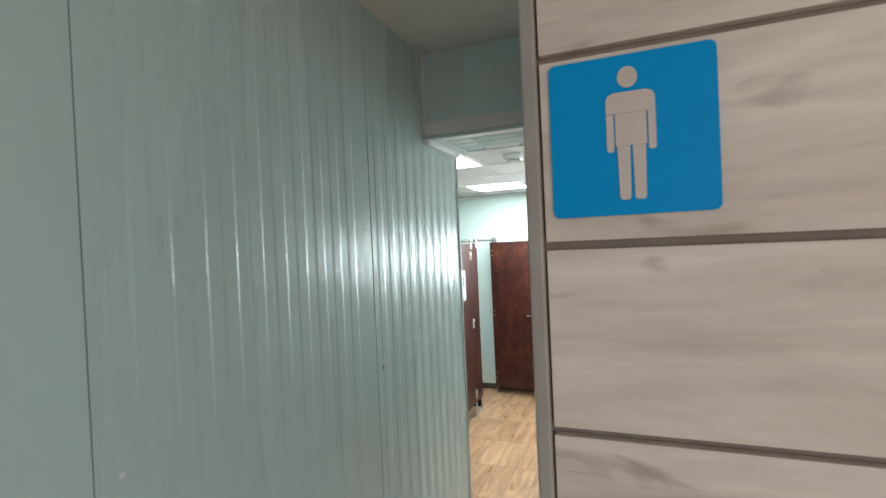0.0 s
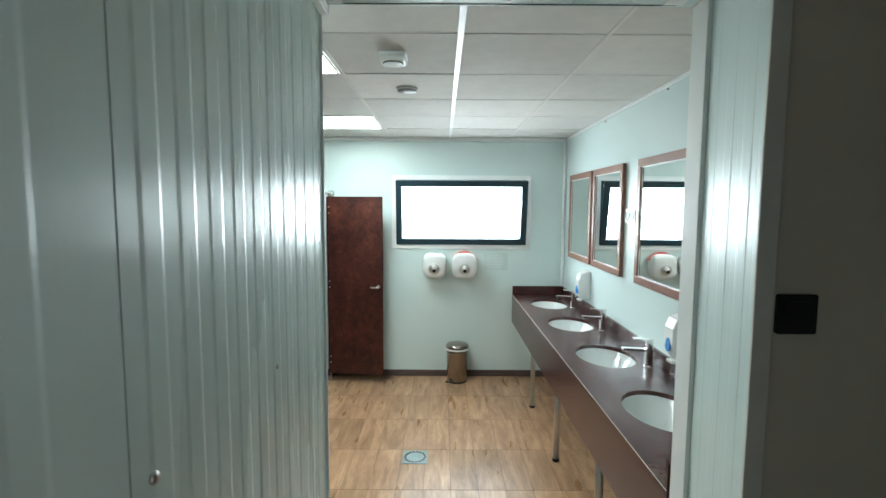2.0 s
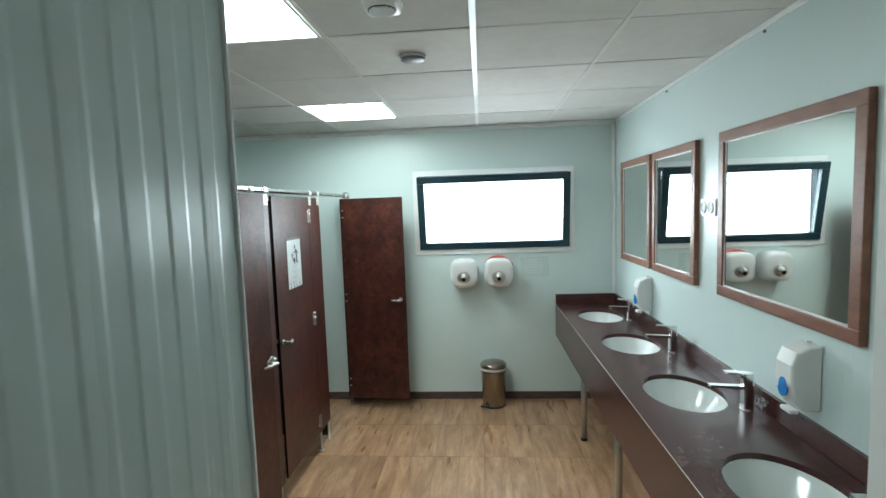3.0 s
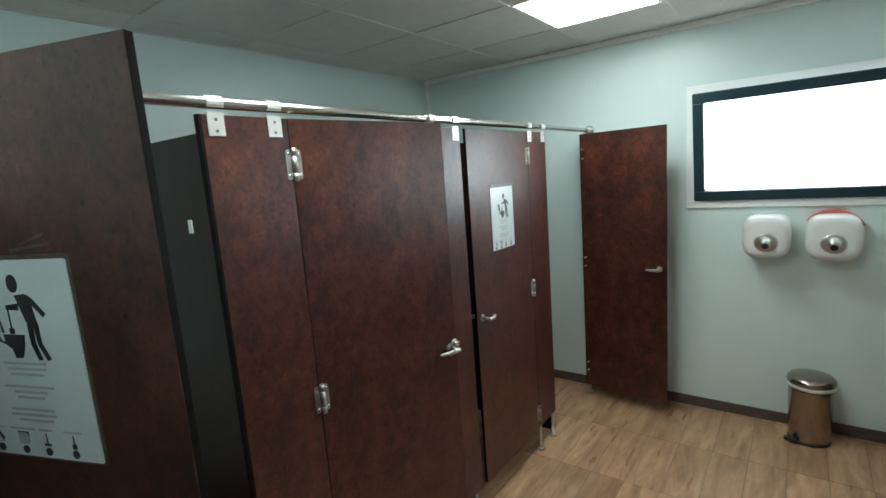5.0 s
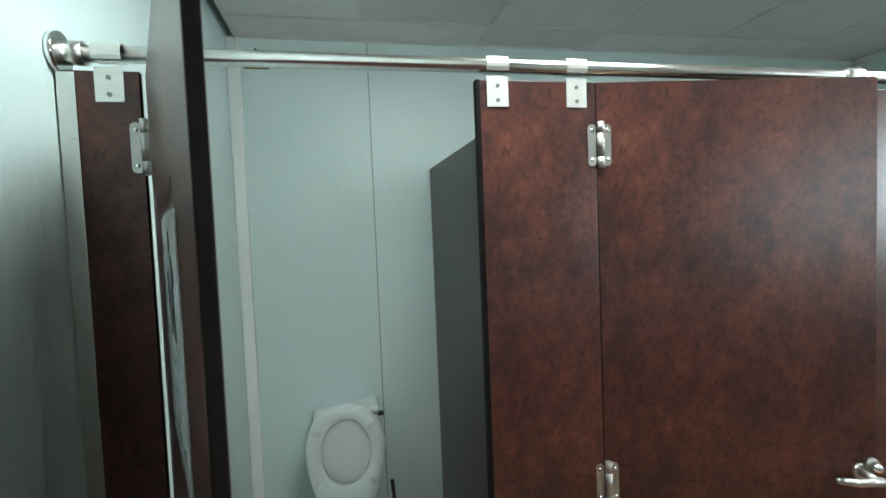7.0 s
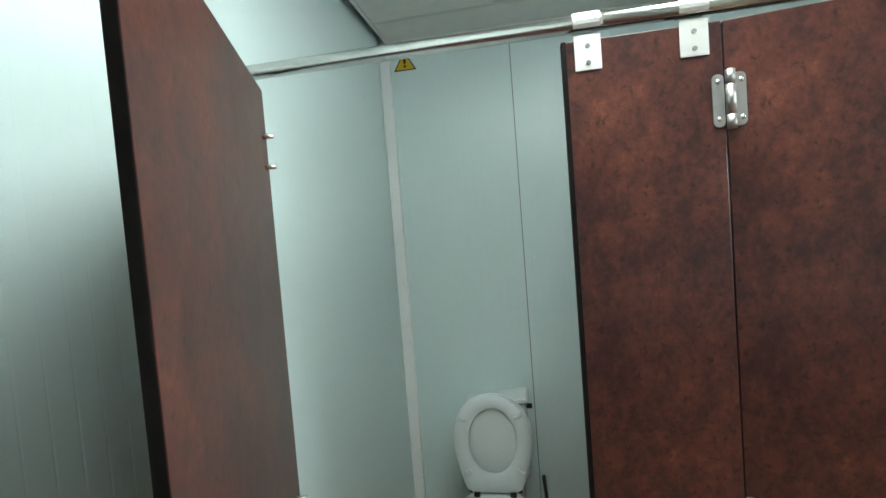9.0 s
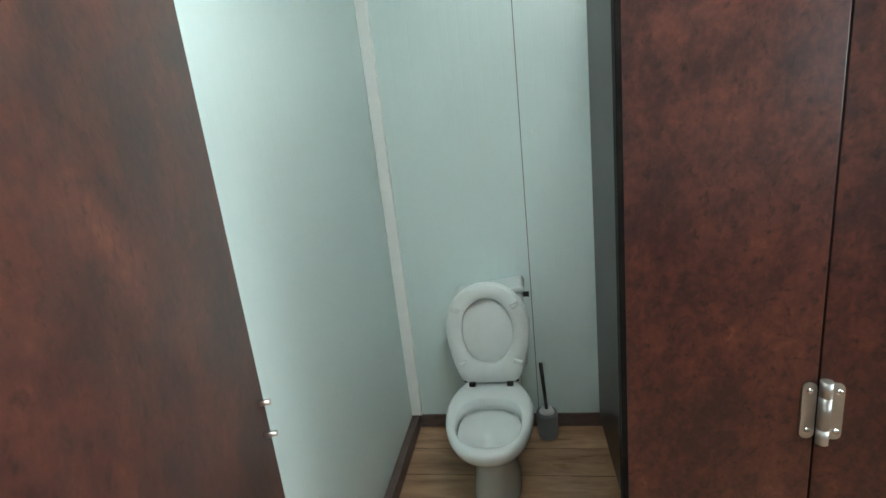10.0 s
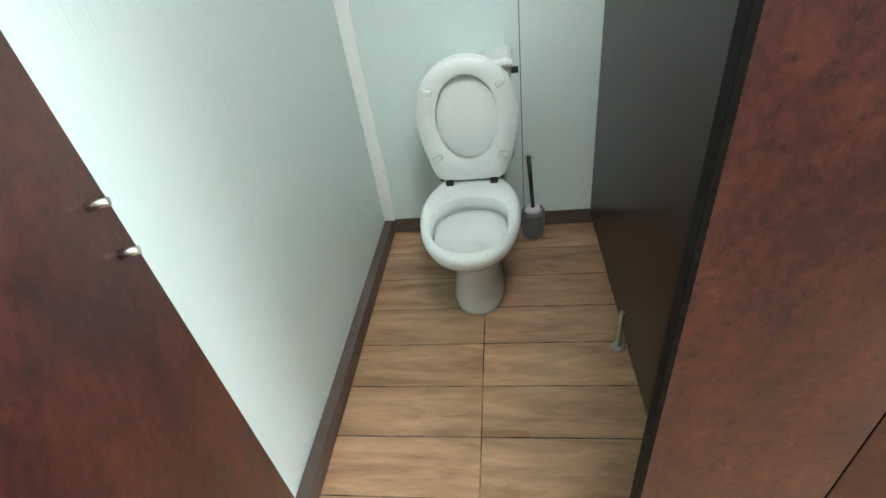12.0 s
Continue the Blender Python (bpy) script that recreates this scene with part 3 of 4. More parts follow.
def ring(bm, w, h, t, y0, y1, bevel=0.0):
    box(bm, -w, w, y0, y1, h - t, h, bevel)
    box(bm, -w, w, y0, y1, -h, -h + t, bevel)
    box(bm, -w, -w + t, y0, y1, -h + t, h - t, bevel)
    box(bm, w - t, w, y0, y1, -h + t, h - t, bevel)
    return bm


part("window_trim", ring(B(), hw + 0.041, hh + 0.040, 0.043, -0.014, -0.001, 0.002), TRIM, window, "white window surround")
part("window_frame", ring(B(), hw - 0.001, hh - 0.001, 0.030, -0.004, 0.075, 0.003), SLATE, window)
sash = part("sash", ring(B(), hw - 0.006, hh - 0.006, 0.058, -0.030, 0.016, 0.004), SLATE, window, "dark sash tilted inwards")
tilt = Matrix.Translation((0, -0.006, -hh + 0.01)) @ pose(0, 0, 0, 9.0) @ Matrix.Translation((0, 0.006, hh - 0.01))
sash.matrix_basis = tilt
pane = part("pane", box(B(), -hw + 0.062, hw - 0.062, -0.010, -0.004, -hh + 0.062, hh - 0.062), glass_mat, sash, "clear window pane")
pane.visible_shadow = False
part("window_handle", box(B(), -0.06, 0.06, -0.042, -0.0305, hh - 0.045, hh - 0.030, 0.004), SLATE, sash)
solid("backdrop", box(B(), -3.0, 4.2, 8.2, 8.25, -0.1, 4.5), SKY_GLOW, "bright overcast sky outside the window", "sky", "structure")

# ---- cubicles ----
T = 0.013


def bracket(bm, y, w=0.044):
    """A strap over the rail, screwed to the front of a board; local x is outwards."""
    box(bm, 0.0006, 0.0030, y, y + w, TOP - 0.052, TOP + 0.006, 0.0008)
    pts = []
    for i in range(13):
        a = radians(-40 + 260 * i / 12)
        pts.append((-0.0065 + 0.0185 * math.cos(a), 1.839 + 0.0185 * math.sin(a)))
    for i in range(12, -1, -1):
        a = radians(-40 + 260 * i / 12)
        pts.append((-0.0065 + 0.0162 * math.cos(a), 1.839 + 0.0162 * math.sin(a)))
    a = [bm.verts.new((u, y, v)) for u, v in pts]
    b = [bm.verts.new((u, y + w, v)) for u, v in pts]
    n = len(pts)
    for i in range(n):
        bm.faces.new((a[i], b[i], b[(i + 1) % n], a[(i + 1) % n]))
    for i in range(12):
        bm.faces.new((a[i], a[i + 1], a[n - 2 - i], a[n - 1 - i]))
        bm.faces.new((b[i + 1], b[i], b[n - 1 - i], b[n - 2 - i]))
    bmesh.ops.recalc_face_normals(bm, faces=bm.faces[:])
    return bm


def board(bm, u0, u1, z0, z1, side=1, t=T):
    """An upright board along local x; its decorated face lies at y = 0."""
    lo, hi = (0, t) if side > 0 else (-t, 0)
    return box(bm, u0, u1, lo, hi, z0, z1, 0.0015)


def two_faced(name, bm, parent, label=""):
    """The narrow sides of a board take the black core."""
    ob = part(name, bm, [HPL, HPL_EDGE], parent, label)
    for p in ob.data.polygons:
        p.material_index = 0 if abs(p.normal.y) > 0.8 or p.normal.z > 2 else 1
    return ob


def foot_leg(bm, x, y, top):
    tube(bm, (x, y, 0.010), (x, y, top), 0.008, n=14)
    tube(bm, (x, y, 0.0005), (x, y, 0.010), 0.022, 0.018, n=18)
    return bm


def leaf(bm, x0, x1, z, y, h=0.085):
    """One flap of a hinge, its outer face at local y."""
    slab(bm, rounded(x0, x1, z - h / 2, z + h / 2, 0.008, 3), "y", y - 0.0012, y + 0.0012)
    return bm


HINGES = (1.682, 0.972, 0.235)


def pilaster(y0, y1, straps, hinge_side=0, legs=(), z0=0.145, label="narrow mottled brown cubicle front board with steel brackets"):
    """A fixed front board from y0 to y1; local x runs along y, outwards is local -y."""
    ob = thing("cubicle_pilaster", pose(STALL, y0, 0, 0, 0, 90), label, "cubicle panel", "cubicle front boards")
    w = y1 - y0
    two_faced("panel", board(B(), 0, w, z0, TOP), ob)
    for s in straps:
        bm = bracket(B(), 0)
        bm.transform(pose(0, 0, 0, 0, 0, -90) @ Matrix.Translation((0, 0, 0)))
        bm.transform(Matrix.Translation((s - y0, 0, 0)))
        br = part("bracket", bm, BRACKET, ob, "steel strap over the rail")
        for z in (TOP - 0.012, TOP - 0.040):
            part("screw", tube(B(), (s - y0 + 0.022, -0.0032, z), (s - y0 + 0.022, -0.0052, z), 0.004, n=10), GREY, br)
    if hinge_side:
        for z in HINGES:
            x = (w - 0.019, w - 0.001) if hinge_side > 0 else (0.001, 0.019)
            hg = part("hinge_leaf", leaf(B(), x[0], x[1], z, -0.0016), HARDWARE, ob, "bright steel hinge flap")
            for dz in (-0.030, 0.030):
                part("screw", ball(B(), ((x[0] + x[1]) / 2, -0.003, z + dz), 0.0045, (1, 0.6, 1), 10, 6), CHROME, hg)
    for s in legs:
        part("leg", foot_leg(B(), s - y0, T / 2, z0 - 0.0005), STEEL, ob, "short steel foot")
    return ob


edge_board = pilaster(2.684, 2.808, (2.741,), 1, (2.77,))
profile = part("wall_profile", box(B(), 0.0015, 0.029, -0.0032, -0.0006, 0.145, TOP - 0.003, 0.0008), RAIL_STEEL, edge_board, "satin aluminium strip at the wall")
for z in (1.70, 1.02, 0.30):
    part("screw", tube(B(), (0.021, -0.0034, z), (0.021, -0.0052, z), 0.0038, n=10), STEEL, profile)
stop = pilaster(3.398, 3.649, (3.418, 3.585), 1, (3.45,))
part("stop_strip", box(B(), -0.0012, 0.0070, -0.0014, T + 0.006, 0.1445, TOP + 0.0005, 0.001), HPL_EDGE, stop, "black edge strip")
pilaster(4.215, 4.508, (4.290, 4.454), 0, (4.25, 4.46))
pilaster(5.134, 5.358, (5.140, 5.305), -1, (5.152, 5.322))
pilaster(5.922, 6.092, (6.03,), -1, (5.985,), z0=0.10)


def lever(bm, x, y, z, out, toward):
    """A rosette, a neck and a lever that bends back to the board; out is the sign of local y, toward the sign along the door."""
    tube(bm, (x, y, z), (x, y + 0.006 * out, z), 0.018, 0.0165, n=22)
    tube(bm, (x, y + 0.0062 * out, z), (x, y + 0.040 * out, z), 0.0078, n=14)
    tube(bm, (x - 0.010 * toward, y + 0.044 * out, z - 0.002), (x + 0.038 * toward, y + 0.041 * out, z - 0.003), 0.0092, 0.0086, n=16)
    ball(bm, (x + 0.038 * toward, y + 0.041 * out, z - 0.003), 0.0085, u=12, v=8)
    tube(bm, (x + 0.038 * toward, y + 0.041 * out, z - 0.003), (x + 0.070 * toward, y + 0.026 * out, z - 0.004), 0.0084, 0.0066, n=14)
    ball(bm, (x + 0.070 * toward, y + 0.026 * out, z - 0.004), 0.0066, u=12, v=8)
    return bm


def cubicle_door(hinge, angle, width, side, label, z0=0.145, handle_z=0.955, coin=False, start=0.001):
    """A door from its hinge along local x. side: +1 if the outer face is local -y."""
    ob = thing("cubicle_door", pose(STALL, hinge, 0, 0, 0, angle), label, "cubicle door", "cubicle doors")
    leaf_ob = two_faced("door_leaf", board(B(), start, width, z0, TOP, side), ob)
    out = -1 if side > 0 else 1
    for z in HINGES:
        hg = part("hinge", leaf(B(), 0.006, 0.029, z, 0.0016 * out), HARDWARE, ob, "bright steel hinge flap with its barrel")
        knuckle = B()
        for a, b in ((-0.047, -0.0245), (-0.0235, 0.0235), (0.0245, 0.047)):
            tube(knuckle, (0.006, 0.0066 * out, z + a), (0.006, 0.0066 * out, z + b), 0.0076, n=18)
        part("barrel", knuckle, HARDWARE, hg)
        for dz in (-0.030, 0.030):
            part("screw", ball(B(), (0.0225, 0.003 * out, z + dz), 0.0045, (1, 0.6, 1), 10, 6), CHROME, hg)
        for dz in (-0.029, 0.029):
            part("bolt", tube(B(), (0.018, -T * out, z + dz), (0.018, -(T + 0.020) * out, z + dz), 0.0046, n=12), STEEL, hg)
    part("handle", lever(B(), width - 0.042, 0.0005 * out, handle_z, out, -1), HARDWARE, ob, "chrome lever handle")
    inner = lever(B(), width - 0.042, -(T + 0.0005) * out, handle_z, -out, -1)
    part("inner_handle", inner, HARDWARE, ob, "chrome lever handle")
    if coin:
        lock = part("lock_rosette", tube(B(), (width - 0.016, 0.0005 * out, handle_z + 0.012), (width - 0.016, 0.010 * out, handle_z + 0.012), 0.0175, 0.016, n=24), HARDWARE, ob)
        knob = tube(B(), (width - 0.016, 0.0102 * out, handle_z + 0.012), (width - 0.016, 0.022 * out, handle_z + 0.012), 0.011, 0.009, n=20)
        part("lock_knob", ball(knob, (width - 0.016, 0.022 * out, handle_z + 0.012), 0.009, (1, 0.5, 1), 14, 8), CHROME, lock)
    return ob, out


door_a, out_a = cubicle_door(2.818, 20.8, 0.598, 1, "mottled brown cubicle door standing open, notice taped on it", start=-0.024)
door_b, out_b = cubicle_door(3.6508, 81.7, 0.614, 1, "mottled brown cubicle door, slightly ajar", coin=True, start=0.0)
door_c, out_c = cubicle_door(5.134, -90.0, 0.582, -1, "closed mottled brown cubicle door with a notice")
door_d, out_d = cubicle_door(5.917, -6.0, 0.535, -1, "mottled brown cubicle door standing open beside the window wall", z0=0.095)

rail = thing("rail", pose(STALL - 0.0065, SOUTH, 1.839), "long round steel rail above the cubicles", "rail")
part("tube", tube(B(), (0, 0.004, 0), (0, FAR - SOUTH - 0.004, 0), 0.0142, n=32), RAIL_STEEL, rail)
for a, b in ((0.001, 0.012), (FAR - SOUTH - 0.012, FAR - SOUTH - 0.001)):
    bm = tube(B(), (0, a, 0), (0, b, 0), 0.034, n=28)
    part("flange", bm, CHROME, rail)
for a, b in ((0.012, 0.045), (FAR - SOUTH - 0.045, FAR - SOUTH - 0.012)):
    part("collar", tube(B(), (0, a, 0), (0, b, 0), 0.0195, n=22), STEEL, rail)
part("joint_sleeve", tube(B(), (0, 1.599, 0), (0, 1.644, 0), 0.0185, n=22), STEEL, rail)

for yy in (3.566, 4.462, 5.310):
    wall_ob = thing("cubicle_partition", pose(REAR, yy, 0), "dark laminate partition between two cubicles", "partition", "cubicle partitions")
    two = part("panel", box(B(), 0.004, STALL - T - REAR - 0.002, -0.009, 0.009, 0.045, TOP - 0.008, 0.0012), PARTITION, wall_ob)
    part("leg", foot_leg(B(), 0.692, -0.025, 0.15), STEEL, wall_ob, "short steel foot")
    part("edge_strip", box(B(), STALL - T - REAR - 0.0018, STALL - T - REAR - 0.0005, -0.010, 0.010, 0.045, TOP - 0.008), HPL_EDGE, wall_ob)

# ---- washbasin counter ----
CX0, CX1, CY0, CY1, CZ = 1.050, 1.558, 2.724, 6.086, 0.850
BASINS = ((1.316, 5.608), (1.313, 4.860), (1.314, 4.088), (1.312, 3.322))
RX, RY = 0.164, 0.224
counter = thing("washbasin_counter", pose(CX0, CY0, 0), "long dark brown worktop with deep apron on steel legs", "counter")


def holed_slab(bm, x0, x1, y0, y1, z0, z1, cx, cy, rx, ry, n=48):
    """A slab with one oval hole."""
    angs = sorted([2 * math.pi * i / n for i in range(n)] + [math.atan2(b - cy, a - cx) % (2 * math.pi) for a in (x0, x1) for b in (y0, y1)])
    cols = []
    for a in angs:
        c, t = math.cos(a), math.sin(a)
        k = min(((x1 if c > 0 else x0) - cx) / c if abs(c) > 1e-9 else 1e9, ((y1 if t > 0 else y0) - cy) / t if abs(t) > 1e-9 else 1e9)
        cols.append([bm.verts.new(p) for p in ((cx + rx * c, cy + ry * t, z1), (cx + k * c, cy + k * t, z1), (cx + k * c, cy + k * t, z0), (cx + rx * c, cy + ry * t, z0))])
    for a, b in zip(cols, cols[1:] + cols[:1]):
        for i in range(4):
            j = (i + 1) % 4
            bm.faces.new((a[i], b[i], b[j], a[j]))
    return bm


bm = B()
edges = [CY0, 3.704, 4.474, 5.234, CY1]
for (cx, cy), y0, y1 in zip(sorted(BASINS, key=lambda p: p[1]), edges, edges[1:]):
    holed_slab(bm, 0, CX1 - CX0, y0 - CY0, y1 - CY0, CZ - 0.022, CZ, cx - CX0, cy - CY0, RX, RY)
bmesh.ops.remove_doubles(bm, verts=bm.verts[:], dist=0.0004)
bmesh.ops.recalc_face_normals(bm, faces=bm.faces[:])
part("worktop", bm, COUNTER, counter)
part("apron", box(B(), 0.0, 0.020, 0.0, CY1 - CY0, 0.571, CZ - 0.0225, 0.002), COUNTER, counter, "deep brown front apron")
part("back_upstand", box(B(), CX1 - CX0 - 0.018, CX1 - CX0, 0.02, CY1 - CY0 - 0.0205, CZ + 0.0005, CZ + 0.084, 0.002), COUNTER, counter)
part("far_upstand", box(B(), 0.002, CX1 - CX0, CY1 - CY0 - 0.020, CY1 - CY0, CZ + 0.0005, CZ + 0.084, 0.002), COUNTER, counter)
part("near_upstand", box(B(), 0.002, CX1 - CX0, 0.0, 0.0195, CZ + 0.0005, CZ + 0.084, 0.002), COUNTER, counter)
part("edge_highlight", box(B(), -0.0012, 0.0002, 0.0, CY1 - CY0, CZ - 0.003, CZ - 0.0005), SHADE_TRIM, counter, "pale strip painting the highlight on the front edge")
for y in (5.335, 4.455, 3.575):
    bm = tube(B(), (0.081, y - CY0, 0.02), (0.081, y - CY0, 0.60), 0.020, n=24)
    lg = part("leg", bm, STEEL, counter, "round steel leg")
    part("foot", tube(B(), (0.081, y - CY0, 0.0), (0.081, y - CY0, 0.0195), 0.024, n=24), BLACK, lg, "black plastic foot")


def basin(cx, cy):
    ob = thing("washbasin", pose(cx, cy, CZ - 0.16), "white oval undermounted porcelain washbasin", "washbasin", "washbasins in the counter")
    top = 0.16 - 0.0225
    prof = [(1.0, 1.06), (1.0, 1.0), (0.965, 0.99), (0.86, 0.93), (0.62, 0.80), (0.35, 0.62), (0.16, 0.42), (0.07, 0.20), (0.05, 0.11)]
    rings = [oval(0, 0, top * z, RX * r, RY * r, 44) for z, r in prof]
    inner = [oval(0, 0, max(top * z - 0.008, 0.0), RX * (r + 0.035), RY * (r + 0.035), 44) for z, r in reversed(prof)]
    part("bowl", loft(B(), inner + rings, True, True), PORCELAIN, ob)
    part("drain", tube(B(), (0, 0, top * 0.05 + 0.001), (0, 0, top * 0.05 + 0.010), 0.024, 0.020, n=22), CHROME, ob, "chrome drain")
    part("overflow", tube(B(), (RX * 0.885, 0, top * 0.70), (RX * 0.915, 0, top * 0.715), 0.009, n=14), GREY, ob)
    part("rim_shadow_gap", loft(B(), [oval(0, 0, top + 0.0003, RX * 1.0, RY * 1.0, 44), oval(0, 0, top + 0.0003, RX * 1.03, RY * 1.03, 44),
                                      oval(0, 0, top + 0.0016, RX * 1.03, RY * 1.03, 44), oval(0, 0, top + 0.0016, RX * 1.0, RY * 1.0, 44)]), BLACK, ob, "black ring painting the shadow gap under the worktop")
    return ob


for cx, cy in BASINS:
    basin(cx, cy)


def faucet(x, y):
    ob = thing("faucet", pose(x, y, CZ), "chrome single-lever mixer tap on the worktop", "faucet", "taps on the counter")
    part("base_ring", tube(B(), (0, 0, 0), (0, 0, 0.005), 0.027, 0.025, n=24), CHROME, ob)

    def section(k, z):
        return [(u, v, z) for u, v in rounded(-0.020 * k, 0.020 * k, -0.020 * k, 0.020 * k, 0.007 * k, 3)]
    part("body", loft(B(), [section(1.06, 0.0052), section(1.0, 0.012), section(0.98, 0.070), section(0.98, 0.122)], True, True, smooth=False), CHROME, ob)
    bm = slab(B(), rounded(-0.150, -0.0195, -0.013, 0.013, 0.005, 3), "z", -0.008, 0.006)
    bm.transform(Matrix.Translation((0, 0, 0.092)) @ pose(0, 0, 0, 0, 3, 0))
    sp = part("spout", bm, CHROME, ob)
    part("aerator", tube(B(), (-0.138, 0, 0.083), (-0.138, 0, 0.092), 0.009, n=16), GREY, sp)
    part("cap", loft(B(), [section(0.92, 0.1225), section(0.92, 0.140), section(0.86, 0.146)], True, True, smooth=False), CHROME, ob)
    bm = slab(B(), rounded(-0.090, 0.020, -0.016, 0.016, 0.006, 4), "z", 0.0, 0.007)
    bm.transform(Matrix.Translation((0, 0, 0.1465)) @ pose(0, 0, 0, 0, 4, 0))
    part("lever", bm, CHROME, ob)
    return ob


for y in (5.450, 4.668, 3.900, 3.130):
    faucet(1.490, y)


def soap_dispenser(y, z):
    ob = thing("soap_dispenser", pose(RIGHT, y, z), "white wall soap dispenser with a blue window", "soap dispenser", "soap dispensers")
    prof = [(0.000, 0.00), (-0.060, 0.00), (-0.085, 0.03), (-0.098, 0.09), (-0.098, 0.16), (-0.080, 0.205), (-0.035, 0.225), (0.0, 0.228)]
    bm = slab(B(), [(u - 0.0015, v) for u, v in prof], "y", -0.047, 0.047)
    bmesh.ops.bevel(bm, geom=[e for e in bm.edges if abs(e.verts[0].co.y - e.verts[1].co.y) < 1e-6], offset=0.010, segments=3, profile=0.6, affect="EDGES")
    part("cover", bm, PLASTIC, ob)
    drop = [(0.026 * math.sin(2 * math.pi * i / 20) * (1.0 if math.cos(2 * math.pi * i / 20) < 0 else 0.75), 0.075 + 0.034 * math.cos(2 * math.pi * i / 20) + 0.0) for i in range(20)]
    part("level_window", slab(B(), drop, "x", -0.1035, -0.0965), BLUE_GEL, ob, "blue drop-shaped window")
    part("push_lever", box(B(), -0.092, -0.062, -0.030, 0.030, -0.016, -0.0005, 0.005), PLASTIC, ob, "white push lever")
    part("top_lock", box(B(), -0.030, -0.010, -0.008, 0.008, 0.2285, 0.236, 0.002), PLASTIC, ob)
    return ob


soap_dispenser(3.620, 0.978)
soap_dispenser(5.240, 0.970)


def wall_mirror(y0, y1, z0=1.258, z1=2.012):
    ob = thing("wall_mirror", pose(RIGHT, (y0 + y1) / 2, z0), "rectangular wall mirror in a flat cherry wood frame", "mirror", "mirrors over the counter")
    w, h, t = (y1 - y0) / 2, z1 - z0, 0.047
    for name, a, b, c, d in (("frame_top", -w, w, h - t, h), ("frame_bottom", -w, w, 0, t), ("frame_side", -w, -w + t, t + 0.0003, h - t - 0.0003), ("frame_side", w - t, w, t + 0.0003, h - t - 0.0003)):
        part(name, box(B(), -0.028, -0.002, a, b, c, d, 0.003), MIRROR_WOOD, ob)
    part("glass", box(B(), -0.018, -0.003, -w + t + 0.0003, w - t - 0.0003, t + 0.0003, h - t - 0.0003), mirror_mat, ob, "clear mirror glass")
    bm = B()
    for a, b, c, d in ((-w + t, w - t, t, t + 0.006), (-w + t, w - t, h - t - 0.006, h - t), (-w + t, -w + t + 0.006, t + 0.006, h - t - 0.006), (w - t - 0.006, w - t, t + 0.006, h - t - 0.006)):
        box(bm, -0.0205, -0.0182, a, b, c, d)
    part("inner_bead", bm, TRIM, ob, "pale inner bead")
    return ob


wall_mirror(5.186, 5.838)
wall_mirror(4.507, 5.134)
wall_mirror(3.390, 4.260)

socket = thing("wall_socket", pose(RIGHT, 4.400, 1.667), "white double wall socket with dark round holes", "socket")
part("plate", slab(B(), rounded(-0.080, 0.080, -0.042, 0.042, 0.008, 3), "x", -0.011, -0.001), PLASTIC, socket)
for u in (-0.038, 0.038):
    o = part("outlet", slab(B(), disc(u, 0, 0.024), "x", -0.0125, -0.0112), BLACK, socket, "dark round socket opening")
    part("rim", loft(B(), [[(-0.0115, u + r * math.cos(a * math.pi / 12), r * math.sin(a * math.pi / 12)) for a in range(24)] for r in (0.0245, 0.030)] +
                     [[(-0.0145, u + r * math.cos(a * math.pi / 12), r * math.sin(a * math.pi / 12)) for a in range(24)] for r in (0.0295, 0.0250)]), PLASTIC, o)

# ---- window wall ----


def paper_dispenser(x, z, w, h, red):
    label = "white rounded paper dispenser with a chrome nozzle" + (" and red back rim" if red else "")
    ob = thing("paper_dispenser", pose(x, FAR, z), label, "paper dispenser", "paper dispensers under the window")

    def outline(k, d):
        return [(p[0], d, p[1]) for p in ((k * w * math.copysign(abs(math.cos(a)) ** 0.55, math.cos(a)), k * h * math.copysign(abs(math.sin(a)) ** 0.62, math.sin(a))) for a in (2 * math.pi * i / 44 for i in range(44)))]
    part("cover", loft(B(), [outline(0.97, -0.002), outline(1.0, -0.02), outline(1.0, -0.10), outline(0.97, -0.128), outline(0.88, -0.142), outline(0.70, -0.148)], True, True), PLASTIC, ob)
    cz = -0.028
    part("nozzle_plate", loft(B(), [[(r * math.cos(2 * math.pi * i / 28), d, cz + r * 0.92 * math.sin(2 * math.pi * i / 28)) for i in range(28)]
                                    for r, d in ((0.056, -0.1450), (0.055, -0.1500), (0.050, -0.1515))], True, True), STEEL, ob, "silver metal plate round the nozzle")
    nz = part("nozzle", loft(B(), [[(r * math.cos(2 * math.pi * i / 24), d - 0.25 * r * math.sin(2 * math.pi * i / 24), cz + up + r * math.sin(2 * math.pi * i / 24)) for i in range(24)]
                                   for r, d, up in ((0.030, -0.150, 0.008), (0.029, -0.165, 0.008), (0.026, -0.182, 0.002), (0.022, -0.196, -0.008), (0.017, -0.198, -0.009))], True, True), STEEL, ob, "bent steel nozzle")
    part("nozzle_mouth", tube(B(), (0, -0.194, cz - 0.010), (0, -0.2005, cz - 0.0125), 0.0165, 0.0165, n=20), BLACK, nz, "dark nozzle mouth")
    if red:
        arc = [((w + 0.022) * math.cos(radians(a)), (h + 0.020) * math.sin(radians(a))) for a in range(24, 149, 5)]
        arc += [((w - 0.004) * math.cos(radians(a)), (h - 0.010) * math.sin(radians(a))) for a in range(148, 23, -5)]
        part("back_rim", slab(B(), arc, "y", -0.050, -0.0015), RED_TRIM, ob, "red rim behind the cover")
    return ob


paper_dispenser(0.271, 1.143, 0.114, 0.122, False)
